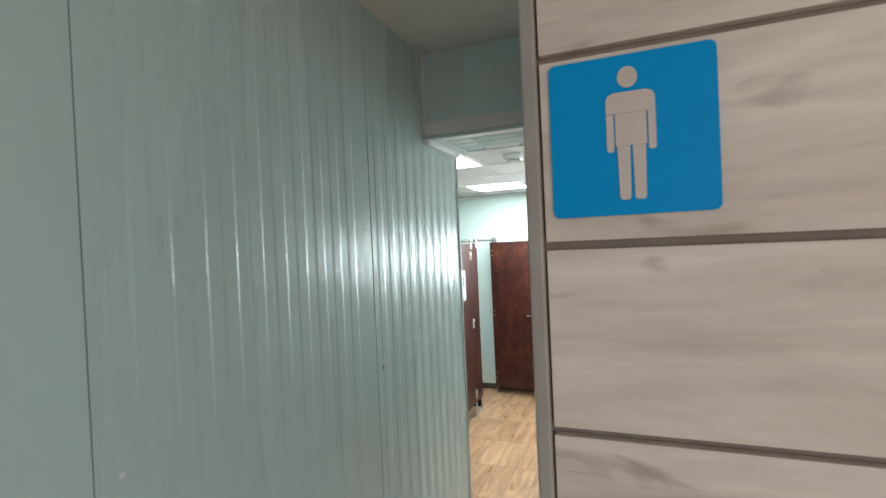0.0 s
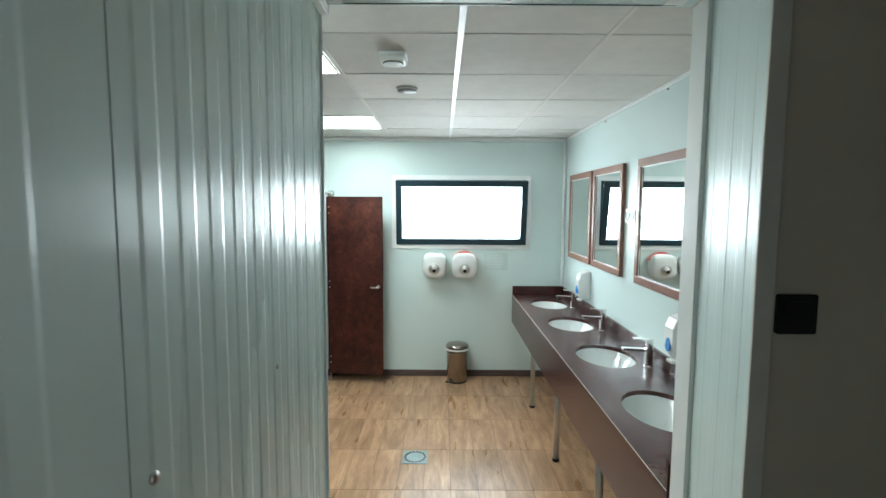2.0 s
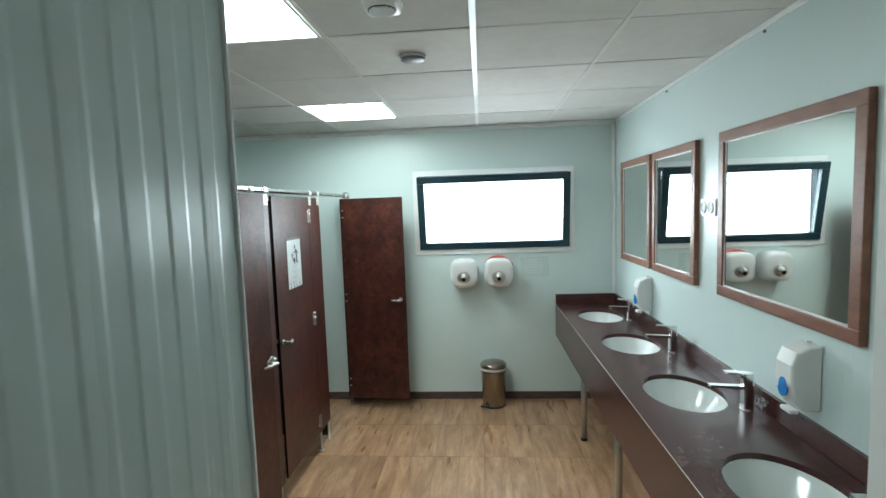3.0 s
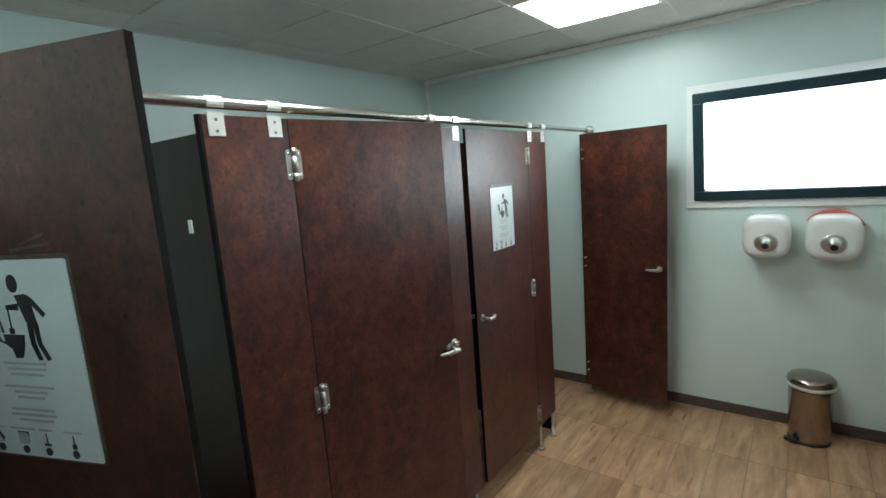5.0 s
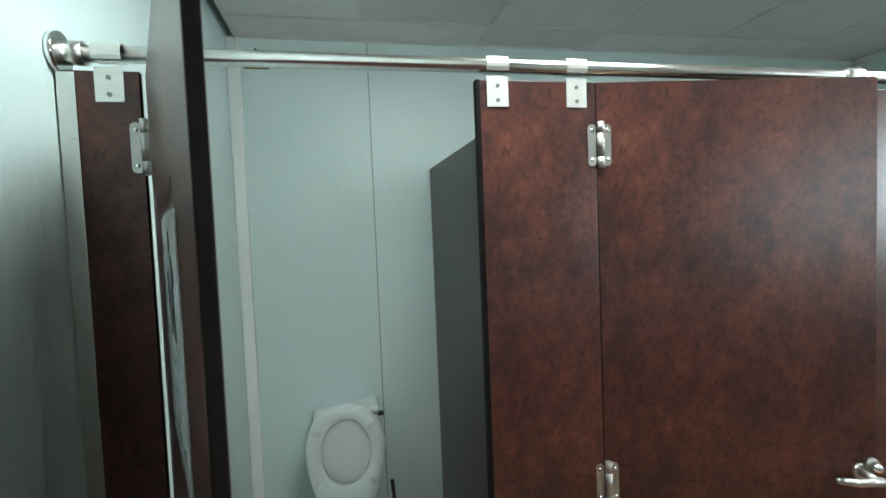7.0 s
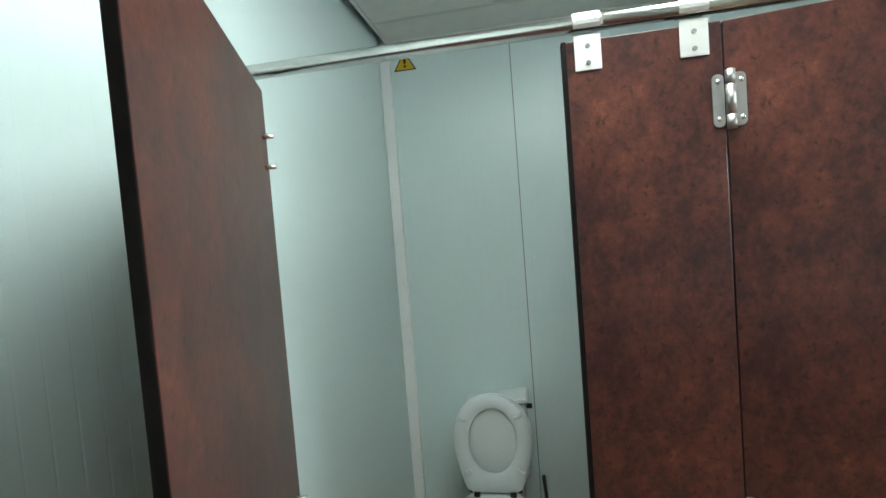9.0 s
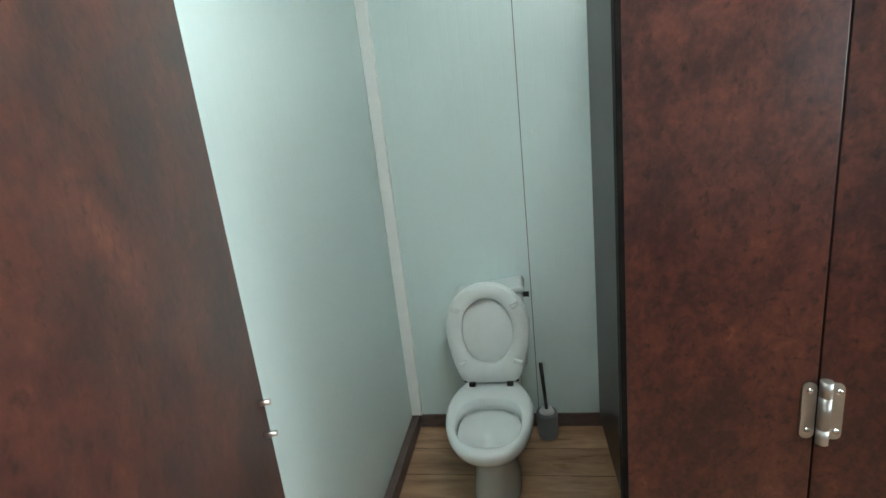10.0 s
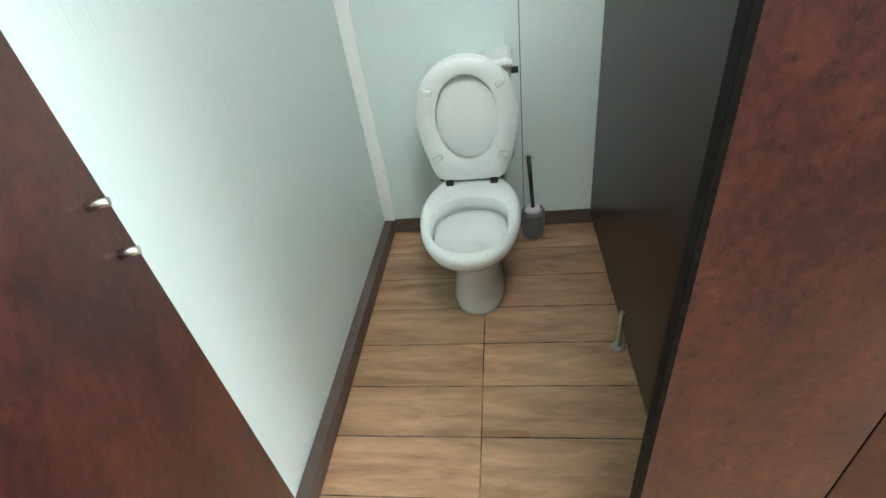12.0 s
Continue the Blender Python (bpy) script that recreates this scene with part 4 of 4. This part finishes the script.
paper_dispenser(0.566, 1.143, 0.119, 0.122, True)

faint = thing("wall_notice", pose(0.881, FAR, 1.174), "faint clear laminated notice taped on the wall", "notice")
part("sheet", box(B(), -0.121, 0.121, -0.0022, -0.001, -0.086, 0.086), PANEL, faint)
rg = random.Random(3)
for k in range(6):
    ww = rg.uniform(0.06, 0.10)
    part("print_line", box(B(), -ww, ww, -0.0030, -0.0024, 0.058 - k * 0.022, 0.061 - k * 0.022), TRIM, faint)

trash = thing("pedal_bin", pose(0.500, 5.968, 0), "polished steel pedal bin with closed lid and bag rim", "bin")
part("body", loft(B(), [oval(0, 0, z, r, r, 36) for z, r in ((0.012, 0.096), (0.02, 0.098), (0.30, 0.104), (0.325, 0.104))], True, True), BIN_STEEL, trash)
part("base", tube(B(), (0, 0, 0), (0, 0, 0.0118), 0.100, n=36), BLACK, trash, "black plastic base")
part("bag_edge", loft(B(), [oval(0, 0, 0.322 + z, 0.104 + r, 0.104 + r, 36) for z, r in ((0.0, 0.001), (-0.004, 0.006), (0.006, 0.008), (0.014, 0.004), (0.014, 0.0))], True, True), PLASTIC, trash, "white bag edge")
part("lid", loft(B(), [oval(0, 0, z, r, r, 36) for z, r in ((0.3365, 0.110), (0.345, 0.113), (0.360, 0.112), (0.374, 0.100), (0.384, 0.070), (0.388, 0.025))], True, True), BIN_STEEL, trash, "domed steel lid")
part("hinge", box(B(), -0.02, 0.035, 0.104, 0.128, 0.32, 0.362, 0.006), BLACK, trash, "black lid hinge")
part("pedal", box(B(), -0.115, -0.055, -0.098, -0.060, 0.012, 0.022, 0.004), BLACK, trash, "black pedal")

# ---- ceiling fixtures ----
vent = thing("ceiling_vent", pose(0.130, 3.500, CEILING + 0.002), "square white ceiling fan with round dark grille", "ceiling vent")
part("plate", slab(B(), rounded(-0.060, 0.060, -0.060, 0.060, 0.008, 3), "z", -0.012, 0.0), PLASTIC, vent)
part("housing", loft(B(), [[(u, v, z) for u, v in rounded(-k, k, -k, k, 0.010, 3)] for k, z in ((0.057, -0.0121), (0.056, -0.030), (0.050, -0.036))], True, True), PLASTIC, vent)
part("backing", tube(B(), (0, 0, -0.0385), (0, 0, -0.0362), 0.046, n=32), BLACK, vent)
for k in range(-3, 4):
    hwid = math.sqrt(max(0.043 ** 2 - (k * 0.0115) ** 2, 0.0001))
    part("slat", box(B(), -hwid, hwid, k * 0.0115 - 0.0028, k * 0.0115 + 0.0028, -0.043, -0.0387), PLASTIC, vent)
smoke = thing("smoke_detector", pose(0.146, 4.110, CEILING + 0.002), "flat round grey-white ceiling detector", "detector")
part("base", tube(B(), (0, 0, -0.010), (0, 0, 0), 0.060, n=32), PLASTIC, smoke)
part("head", loft(B(), [oval(0, 0, z, r, r, 32) for z, r in ((-0.0102, 0.054), (-0.015, 0.056), (-0.020, 0.048), (-0.023, 0.020))], True, True), GREY, smoke, "grey detector head")
for x, y, z in ((RIGHT - 0.006, 3.95, CEILING - 0.03), (RIGHT - 0.006, 4.95, CEILING - 0.03)):
    solid("screw_cap", ball(B(), (0, 0, 0), 0.006), GREY, "small dark screw head at the ceiling strip", "screw", at=pose(x, y, z))

# ---- toilet ----
wc = thing("toilet", pose(-1.72, 3.105, 0), "white porcelain toilet with seat and lid raised", "toilet")
ox = 1.74


def pan_ring(z, x0, x1, ry, power=2.2, back=1.0, n=44):
    """An egg-shaped section from x0 (wall side) to x1 (front)."""
    pts = []
    xc = x0 + (x1 - x0) * 0.46
    for i in range(n):
        a = 2 * math.pi * i / n
        c, t = math.cos(a), math.sin(a)
        rx = (x1 - xc) if c > 0 else (xc - x0)
        wide = ry * (1.0 if c > 0 else 1.0 - (1 - back) * abs(c) ** 1.5)
        pts.append((xc + rx * math.copysign(abs(c) ** (2 / power), c) + ox, wide * math.copysign(abs(t) ** (2 / power), t), z))
    return pts


outer = [pan_ring(0.0, -1.93, -1.597, 0.094, 2.4), pan_ring(0.015, -1.93, -1.599, 0.093, 2.4), pan_ring(0.07, -1.93, -1.611, 0.084, 2.4), pan_ring(0.15, -1.93, -1.620, 0.078, 2.3), pan_ring(0.20, -1.94, -1.604, 0.088, 2.3),
         pan_ring(0.245, -1.95, -1.551, 0.116), pan_ring(0.285, -1.95, -1.490, 0.142, back=0.88), pan_ring(0.325, -1.95, -1.446, 0.157, back=0.80), pan_ring(0.352, -1.95, -1.430, 0.161, back=0.76),
         pan_ring(0.368, -1.95, -1.432, 0.160, back=0.75), pan_ring(0.3765, -1.95, -1.440, 0.153, back=0.75), pan_ring(0.379, -1.945, -1.451, 0.146, back=0.74)]
inner = [pan_ring(0.3785, -1.774, -1.471, 0.122, 2.5), pan_ring(0.372, -1.768, -1.476, 0.117, 2.5), pan_ring(0.350, -1.768, -1.480, 0.115, 2.5), pan_ring(0.330, -1.764, -1.485, 0.113, 2.5),
         pan_ring(0.3295, -1.778, -1.474, 0.124, 2.5), pan_ring(0.316, -1.778, -1.474, 0.124, 2.5), pan_ring(0.3155, -1.770, -1.485, 0.112, 2.5), pan_ring(0.296, -1.752, -1.506, 0.100, 2.4),
         pan_ring(0.286, -1.70, -1.526, 0.074), pan_ring(0.262, -1.66, -1.560, 0.046), pan_ring(0.225, -1.65, -1.613, 0.030)]
part("bowl", loft(B(), outer + inner, True, True), PORCELAIN, wc)
bm = box(B(), -2.115 + ox, -1.93 + ox, -0.115, 0.115, 0.26, 0.375, 0.018)
part("cistern_shelf", bm, PORCELAIN, wc)
bm = box(B(), -2.128 + ox, -1.975 + ox, -0.136, 0.148, 0.3755, 0.714, 0.026)
for f in bm.faces:
    f.smooth = False
for v in bm.verts:
    if v.co.y < 0 and v.co.z > 0.6:
        v.co.z -= 0.034
part("cistern", bm, PORCELAIN, wc)
bm = box(B(), -2.132 + ox, -1.966 + ox, -0.139, 0.155, 0.7145, 0.747, 0.0165)
for v in bm.verts:
    if v.co.y < 0:
        v.co.z -= 0.034
part("cistern_lid", bm, PORCELAIN, wc, "white lid sagging to one side")
part("flush_lever", tube(B(), (-2.03 + ox, 0.1485, 0.692), (-2.03 + ox, 0.172, 0.692), 0.011, n=16), BLACK, wc, "dark flush lever")


def seat_outline(k, n=64):
    """Egg shape in the raised seat's own plane: u across, v up from the hinge; the hinge end is straight with rounded corners."""
    mid, low, top, half, r = 0.232, 0.008, 0.404, 0.164, 0.026

    def inside(u, v):
        if v < low or v > top:
            return False
        if v > mid:
            w = half * math.sqrt(max(1 - ((v - mid) / (top - mid)) ** 2, 0))
        else:
            w = half - 0.054 * ((mid - v) / (mid - low)) ** 1.7
            if v < low + r:
                w -= r - math.sqrt(max(r * r - (low + r - v) ** 2, 0))
        return abs(u) <= w
    pts = []
    for i in range(n):
        a = 2 * math.pi * i / n
        c, t = math.cos(a), math.sin(a)
        lo, hi = 0.0, 0.4
        for _ in range(22):
            m = (lo + hi) / 2
            lo, hi = (m, hi) if inside(m * c, mid + m * t) else (lo, m)
        pts.append((k * lo * c, mid + lo * t))
    return pts


lean = Matrix.Translation((-1.866 + ox, 0, 0.382)) @ pose(0, 0, 0, 0, -8.0, 0)


def raised(bm):
    bm.transform(lean)
    return bm


o = seat_outline(1.0)
i2 = [(0.100 * math.copysign(abs(math.cos(2 * math.pi * i / 64)) ** 0.92, math.cos(2 * math.pi * i / 64)), 0.217 + 0.133 * math.sin(2 * math.pi * i / 64)) for i in range(64)]


def flat(pts, d):
    return [(d, u, v) for u, v in pts]
o_soft, i_soft = [(u * 0.975, 0.215 + (v - 0.215) * 0.975) for u, v in o], [(u * 1.05, 0.220 + (v - 0.220) * 1.035) for u, v in i2]
part("seat", raised(loft(B(), [flat(o, -0.002), flat(o, 0.012), flat(o_soft, 0.018), flat(i_soft, 0.019), flat(i2, 0.014), flat(i2, -0.002), flat(o, -0.002)])), SEAT_WHITE, wc, "white plastic seat ring, raised")
part("seat_lid", raised(loft(B(), [flat([(u * 1.02, v * 1.01) for u, v in o], -0.026), flat([(u * 1.02, v * 1.01) for u, v in o], -0.010), flat([(u * 0.99, v) for u, v in o], -0.006)], True, True)), SEAT_WHITE, wc, "white plastic lid, raised")
for u, v, tw in ((-0.119, 0.309, -14), (0.113, 0.320, 32), (-0.106, 0.094, 26), (0.113, 0.094, -16)):
    bm = box(B(), 0.0180, 0.031, -0.018, 0.018, -0.0085, 0.0085, 0.005)
    bm.transform(Matrix.Translation((0, u, v)) @ pose(0, 0, 0, tw, 0, 0))
    part("bumper", raised(bm), PORCELAIN, wc)
for y in (-0.075, 0.075):
    part("seat_hinge", box(B(), -1.890 + ox, -1.838 + ox, y - 0.013, y + 0.013, 0.379, 0.397, 0.004), BLACK, wc, "dark seat hinge")
part("hinge_bar", box(B(), -1.884 + ox, -1.872 + ox, -0.110, 0.110, 0.382, 0.391, 0.002), BLACK, wc, "dark hinge bar")

brush = thing("toilet_brush", pose(-2.043, 3.320, 0), "grey toilet brush in its round holder", "toilet brush")
part("holder", loft(B(), [oval(0, 0, z, r, r, 28) for z, r in ((0.0, 0.043), (0.01, 0.045), (0.11, 0.048), (0.118, 0.045))], True, True), GREY, brush, "dark grey holder")
part("collar", tube(B(), (0, 0, 0.1185), (0, 0, 0.134), 0.034, 0.026, n=22), PLASTIC, brush, "pale collar")
part("handle", tube(B(), (0, 0, 0.1345), (0.006, -0.014, 0.36), 0.0075, 0.0085, n=12), BLACK, brush, "black handle")

# ---- notices and signs ----


def notice(parent_pose, label, w=0.212, h=0.290, strip=False):
    """A printed sheet; local x across, local z up, outwards is local -y."""
    ob = thing("notice", parent_pose, label, "notice", "notices on the doors")
    part("sheet", slab(B(), rounded(0, w, 0, h, 0.004, 2), "y", -0.0022, -0.001), PAPER, ob)
    part("laminate_edge", slab(B(), rounded(-0.006, w + 0.006, -0.004, h + 0.006, 0.006, 2), "y", -0.0009, -0.0003), TAPE, ob, "clear laminate margin")

    def ink(name, outline, mat=INK):
        part(name, slab(B(), outline, "y", -0.0030, -0.0023), mat, ob)

    def bar(name, x0, x1, z0, z1, mat=INK):
        ink(name, [(x0, z0), (x1, z0), (x1, z1), (x0, z1)], mat)
    ink("figure_head", disc(0.118, 0.252, 0.0098, 0.0125, 18))
    ink("figure_body", [(0.118, 0.236), (0.136, 0.238), (0.145, 0.234), (0.148, 0.207), (0.150, 0.196), (0.138, 0.192), (0.130, 0.200), (0.124, 0.218)])
    ink("figure_arm", [(0.140, 0.237), (0.149, 0.231), (0.168, 0.211), (0.163, 0.206), (0.147, 0.222)])
    ink("figure_arm", [(0.122, 0.225), (0.120, 0.215), (0.098, 0.216), (0.098, 0.222)])
    ink("figure_leg", [(0.131, 0.197), (0.141, 0.195), (0.140, 0.170), (0.147, 0.146), (0.140, 0.145), (0.131, 0.168)])
    ink("figure_leg", [(0.142, 0.195), (0.151, 0.197), (0.151, 0.170), (0.163, 0.147), (0.156, 0.145), (0.144, 0.168)])
    ink("toilet_shape", [(0.082, 0.181), (0.122, 0.181), (0.118, 0.163), (0.111, 0.148), (0.098, 0.147), (0.094, 0.160), (0.084, 0.167)])
    ink("toilet_shape", [(0.061, 0.214), (0.071, 0.214), (0.077, 0.184), (0.068, 0.184)])
    ink("toilet_shape", [(0.075, 0.217), (0.078, 0.217), (0.085, 0.183), (0.081, 0.183)])
    ink("pipe_shape", [(0.070, 0.183), (0.073, 0.183), (0.076, 0.173), (0.086, 0.169), (0.086, 0.166), (0.073, 0.170)])
    bar("brush_shape", 0.0995, 0.1015, 0.186, 0.222)
    bar("brush_shape", 0.096, 0.105, 0.182, 0.190)
    for k, (a, b, z) in enumerate(((0.070, 0.150, 0.138), (0.076, 0.148, 0.130), (0.080, 0.142, 0.122), (0.062, 0.156, 0.104), (0.080, 0.142, 0.096), (0.084, 0.134, 0.088),
                                   (0.066, 0.148, 0.070), (0.064, 0.150, 0.062), (0.078, 0.142, 0.054))):
        bar("print_line", a, b, z, z + 0.0034, GREY_INK)
    for x, wide in ((0.030, 0.012), (0.078, 0.024), (0.122, 0.012), (0.172, 0.016)):
        bar("print_line", x - wide, x + wide, 0.0405, 0.0430, GREY_INK)
        ink("round_mark", disc(x, 0.0095, 0.0062, n=14))
    ink("small_icon", [(0.026, 0.036), (0.029, 0.036), (0.038, 0.026), (0.036, 0.020), (0.032, 0.025)])
    ink("small_icon", rounded(0.068, 0.088, 0.018, 0.036, 0.003, 2), GREY_INK)
    bar("small_icon", 0.068, 0.088, 0.031, 0.037)
    bar("small_icon", 0.1212, 0.1228, 0.018, 0.037)
    bar("small_icon", 0.116, 0.128, 0.018, 0.022)
    bar("small_icon", 0.1712, 0.1728, 0.018, 0.037)
    ink("small_icon", rounded(0.168, 0.176, 0.017, 0.025, 0.002, 2))
    if strip:
        part("tape_strip", box(B(), -0.006, w + 0.006, -0.0034, -0.0024, h - 0.002, h + 0.012), TAPE, ob, "dark tape strip")
    else:
        bm = B()
        slab(bm, [(0.125, h + 0.010), (0.195, h + 0.018), (0.200, h + 0.022), (0.124, h + 0.014)], "y", -0.0010, -0.0004)
        slab(bm, [(0.140, h + 0.018), (0.180, h + 0.032), (0.192, h + 0.034), (0.185, h + 0.029)], "y", -0.0010, -0.0004)
        part("old_tape", bm, TAPE, ob, "torn tape remains")
    return ob


notice(pose(STALL, 2.818, 0, 0, 0, 20.8) @ Matrix.Translation((0.2285, 0, 1.272)), "laminated white cleaning notice with dark pictogram on the open door", w=0.220, h=0.284)
notice(pose(STALL + 0.0005, 4.728, 1.244, 0, 0, 90), "laminated white cleaning notice with dark pictogram on the closed door", h=0.300, strip=True)

tri = thing("warning_sticker", pose(REAR, 2.801, 2.252, 0, 0, 90), "yellow triangular warning sticker with black mark", "sticker")
part("border", slab(B(), [(-0.054, 0), (0.054, 0), (0.0, 0.092)], "y", -0.0016, -0.0006), INK, tri)
part("face", slab(B(), [(-0.045, 0.005), (0.045, 0.005), (0.0, 0.082)], "y", -0.0024, -0.0017), YELLOW, tri)
part("mark", slab(B(), [(-0.005, 0.030), (0.005, 0.030), (0.007, 0.060), (-0.007, 0.060)], "y", -0.0032, -0.0025), INK, tri)
part("mark", slab(B(), disc(0, 0.019, 0.0062, n=14), "y", -0.0032, -0.0025), INK, tri)

sign = thing("restroom_sign", pose(0.852, FY, 1.839), "square blue restroom sign with a pale cut-out figure", "sign")
part("plate", slab(B(), rounded(-0.068, 0.068, 0, 0.139, 0.006, 4), "y", -0.0030, -0.0005), SIGN_BLUE, sign)


def cut(name, outline):
    part(name, slab(B(), outline, "y", -0.0040, -0.0031), SIGN_FIGURE, sign)


cut("figure_head", disc(-0.001, 0.119, 0.0082, 0.0092, 22))
cut("figure_chest", [(-0.0195, 0.0882), (0.0205, 0.0882), (0.0205, 0.1000), (0.0185, 0.1045), (0.0140, 0.1065), (-0.0130, 0.1065), (-0.0175, 0.1045), (-0.0195, 0.1000)])
cut("figure_arm", [(-0.0195, 0.088), (-0.0195, 0.0570), (-0.0180, 0.0552), (-0.0148, 0.0552), (-0.0134, 0.0570), (-0.0134, 0.088)])
cut("figure_arm", [(0.0144, 0.088), (0.0144, 0.0570), (0.0158, 0.0552), (0.0190, 0.0552), (0.0205, 0.0570), (0.0205, 0.088)])
cut("figure_torso", [(-0.0122, 0.0602), (0.0132, 0.0602), (0.0132, 0.088), (-0.0122, 0.088)])
cut("figure_leg", [(-0.0110, 0.060), (-0.0102, 0.0150), (-0.0085, 0.0130), (-0.0030, 0.0130), (-0.0012, 0.0150), (-0.0004, 0.060)])
cut("figure_leg", [(0.0014, 0.060), (0.0022, 0.0150), (0.0040, 0.0130), (0.0095, 0.0130), (0.0112, 0.0150), (0.0120, 0.060)])

switch = thing("light_switch", pose(1.110, FRONT, 1.497), "square black light switch on the wall", "switch")
part("plate", slab(B(), rounded(-0.043, 0.043, -0.043, 0.043, 0.005, 3), "y", -0.009, -0.001), BLACK, switch)
part("rocker", slab(B(), rounded(-0.028, 0.028, -0.028, 0.028, 0.003, 3), "y", -0.0125, -0.0092), BLACK, switch)

for y, z, r in ((1.861, 1.391, 0.0085), (2.301, 1.382, 0.006), (0.915, 1.44, 0.006)):
    solid("screw_cap", ball(B(), (0, 0, 0), r, (0.6, 1, 1)), STEEL if y > 1 else PLASTIC, "small round screw cap on the panel wall", "screw", at=pose(LEFT + 0.001, y, z), group="screw caps")
for x, z in ((-1.84, 0.352), (-1.84, 1.348), (-1.84, 2.079)):
    solid("screw_cap", ball(B(), (0, 0, 0), 0.0055, (1, 0.6, 1)), PLASTIC, "small white screw cap on the cubicle wall", "screw", at=pose(x, SOUTH + 0.001, z), group="screw caps")
for y, z in ((3.331, 0.320), (3.331, 1.338), (3.316, 2.150), (2.730, 0.31), (2.730, 1.239), (2.730, 2.087)):
    solid("screw_cap", ball(B(), (0, 0, 0), 0.0055, (0.6, 1, 1)), PLASTIC, "small white screw cap on the rear wall", "screw", at=pose(REAR + (0.023 if y < 3 else 0.001), y, z), group="screw caps")
hook = thing("door_bumper", pose(-1.185, 3.557, 1.515), "small pale plate on the cubicle partition", "plate")
part("plate", box(B(), -0.012, 0.012, -0.006, -0.0005, -0.022, 0.022, 0.002), PLASTIC, hook)

drain_ob = thing("floor_drain", pose(0.170, 4.490, 0.0), "square blue-grey floor drain with a ring of dark slots", "floor drain")
part("plate", slab(B(), rounded(-0.085, 0.085, -0.088, 0.088, 0.004, 2), "z", -0.003, 0.0025), DRAIN_BLUE, drain_ob)
part("ring", loft(B(), [oval(0, 0, 0.0027, 0.075, 0.075, 40), oval(0, 0, 0.0040, 0.075, 0.075, 40), oval(0, 0, 0.0040, 0.060, 0.060, 40), oval(0, 0, 0.0027, 0.060, 0.060, 40)]), STEEL, drain_ob)
for k in range(18):
    a = radians(20 * k)
    bm = box(B(), -0.0062, 0.0062, -0.0090, 0.0090, 0.0028, 0.0044)
    bm.transform(Matrix.Translation((0.068 * math.cos(a), 0.068 * math.sin(a), 0.0008)) @ pose(0, 0, 0, 0, 0, 20 * k))
    part("slot", bm, BLACK, drain_ob)

# ---- tiles ----
TW, TL, GAP = 0.1668, 0.490, 0.0023
shared = {}


def tile(parent, x0, x1, y0, y1, name="tile"):
    key = (round(x1 - x0, 3), round(y1 - y0, 3))
    if key not in shared:
        hx, hy = (x1 - x0) / 2, (y1 - y0) / 2
        c = 0.0008
        top = [(-hx + c, -hy + c), (hx - c, -hy + c), (hx - c, hy - c), (-hx + c, hy - c)]
        low = [(-hx, -hy), (hx, -hy), (hx, hy), (-hx, hy)]
        vs = [(u, v, 0.0) for u, v in top] + [(u, v, -c) for u, v in low] + [(u, v, -0.0035) for u, v in low]
        fs = [(0, 1, 2, 3)] + [(4 + i, 4 + (i + 1) % 4, (i + 1) % 4, i) for i in range(4)] + [(8 + i, 8 + (i + 1) % 4, 4 + (i + 1) % 4, 4 + i) for i in range(4)]
        me = bpy.data.meshes.new("tile")
        me.from_pydata(vs, [], fs)
        me.materials.append(FLOOR)
        shared[key] = me
    ob = new(name, shared[key])
    ob.parent = parent
    ob.location = ((x0 + x1) / 2, (y0 + y1) / 2, rt.uniform(-0.0004, 0.0002))


rt = random.Random(9)
xs = sorted({round(-1.9465 + TW * k, 4) for k in range(-1, 8)} | {round(0.577 + 0.1683 * k, 4) for k in range(-7, 6)})
xs = [REAR] + [x for x in xs if REAR + 0.03 < x < RIGHT - 0.03] + [RIGHT]
ys = [BACK - 0.07] + [3.126 + TL * k for k in range(0, 7)]
ys = [y for y in ys if y < FAR - 0.03] + [FAR]
for a, b in zip(xs, xs[1:]):
    for c, d in zip(ys, ys[1:]):
        if b - a > 0.02:
            g = 0.0018 if b < STALL else GAP / 2
            tile(floor, a + g, b - g, c + g, d - g)
hx = [LEFT + 0.1690 * k for k in range(15)]
for a, b in zip(hx, hx[1:]):
    for k in range(7):
        y1 = BACK - 0.07 - k * 0.5
        if y1 - 0.5 > -0.95:
            tile(floor, a + GAP / 2, b - GAP / 2, y1 - 0.5 + GAP / 2, y1 - GAP / 2)

for k in range(16):
    z1 = 2.679 - 0.173 * k
    z0 = z1 - 0.173
    if z1 < 0.02:
        break
    z0c, z1c = max(z0 + 0.0038, 0.004), min(z1 - 0.0038, HALL_CEILING - 0.002)
    off = (0.0, 0.45)[k % 2]
    x = FX
    for x1 in sorted({FX + 0.62 + off, EAST}):
        ob = new("facade_tile", mesh_of("facade_tile", box(B(), -(x1 - x) / 2 + 0.001, (x1 - x) / 2 - 0.002, -0.006, 0.0055, -(z1c - z0c) / 2, (z1c - z0c) / 2, 0.0012), FACADE))
        ob.parent = wall_facade
        ob.location = ((x + x1) / 2, FY + 0.006, (z0c + z1c) / 2)
        x = x1
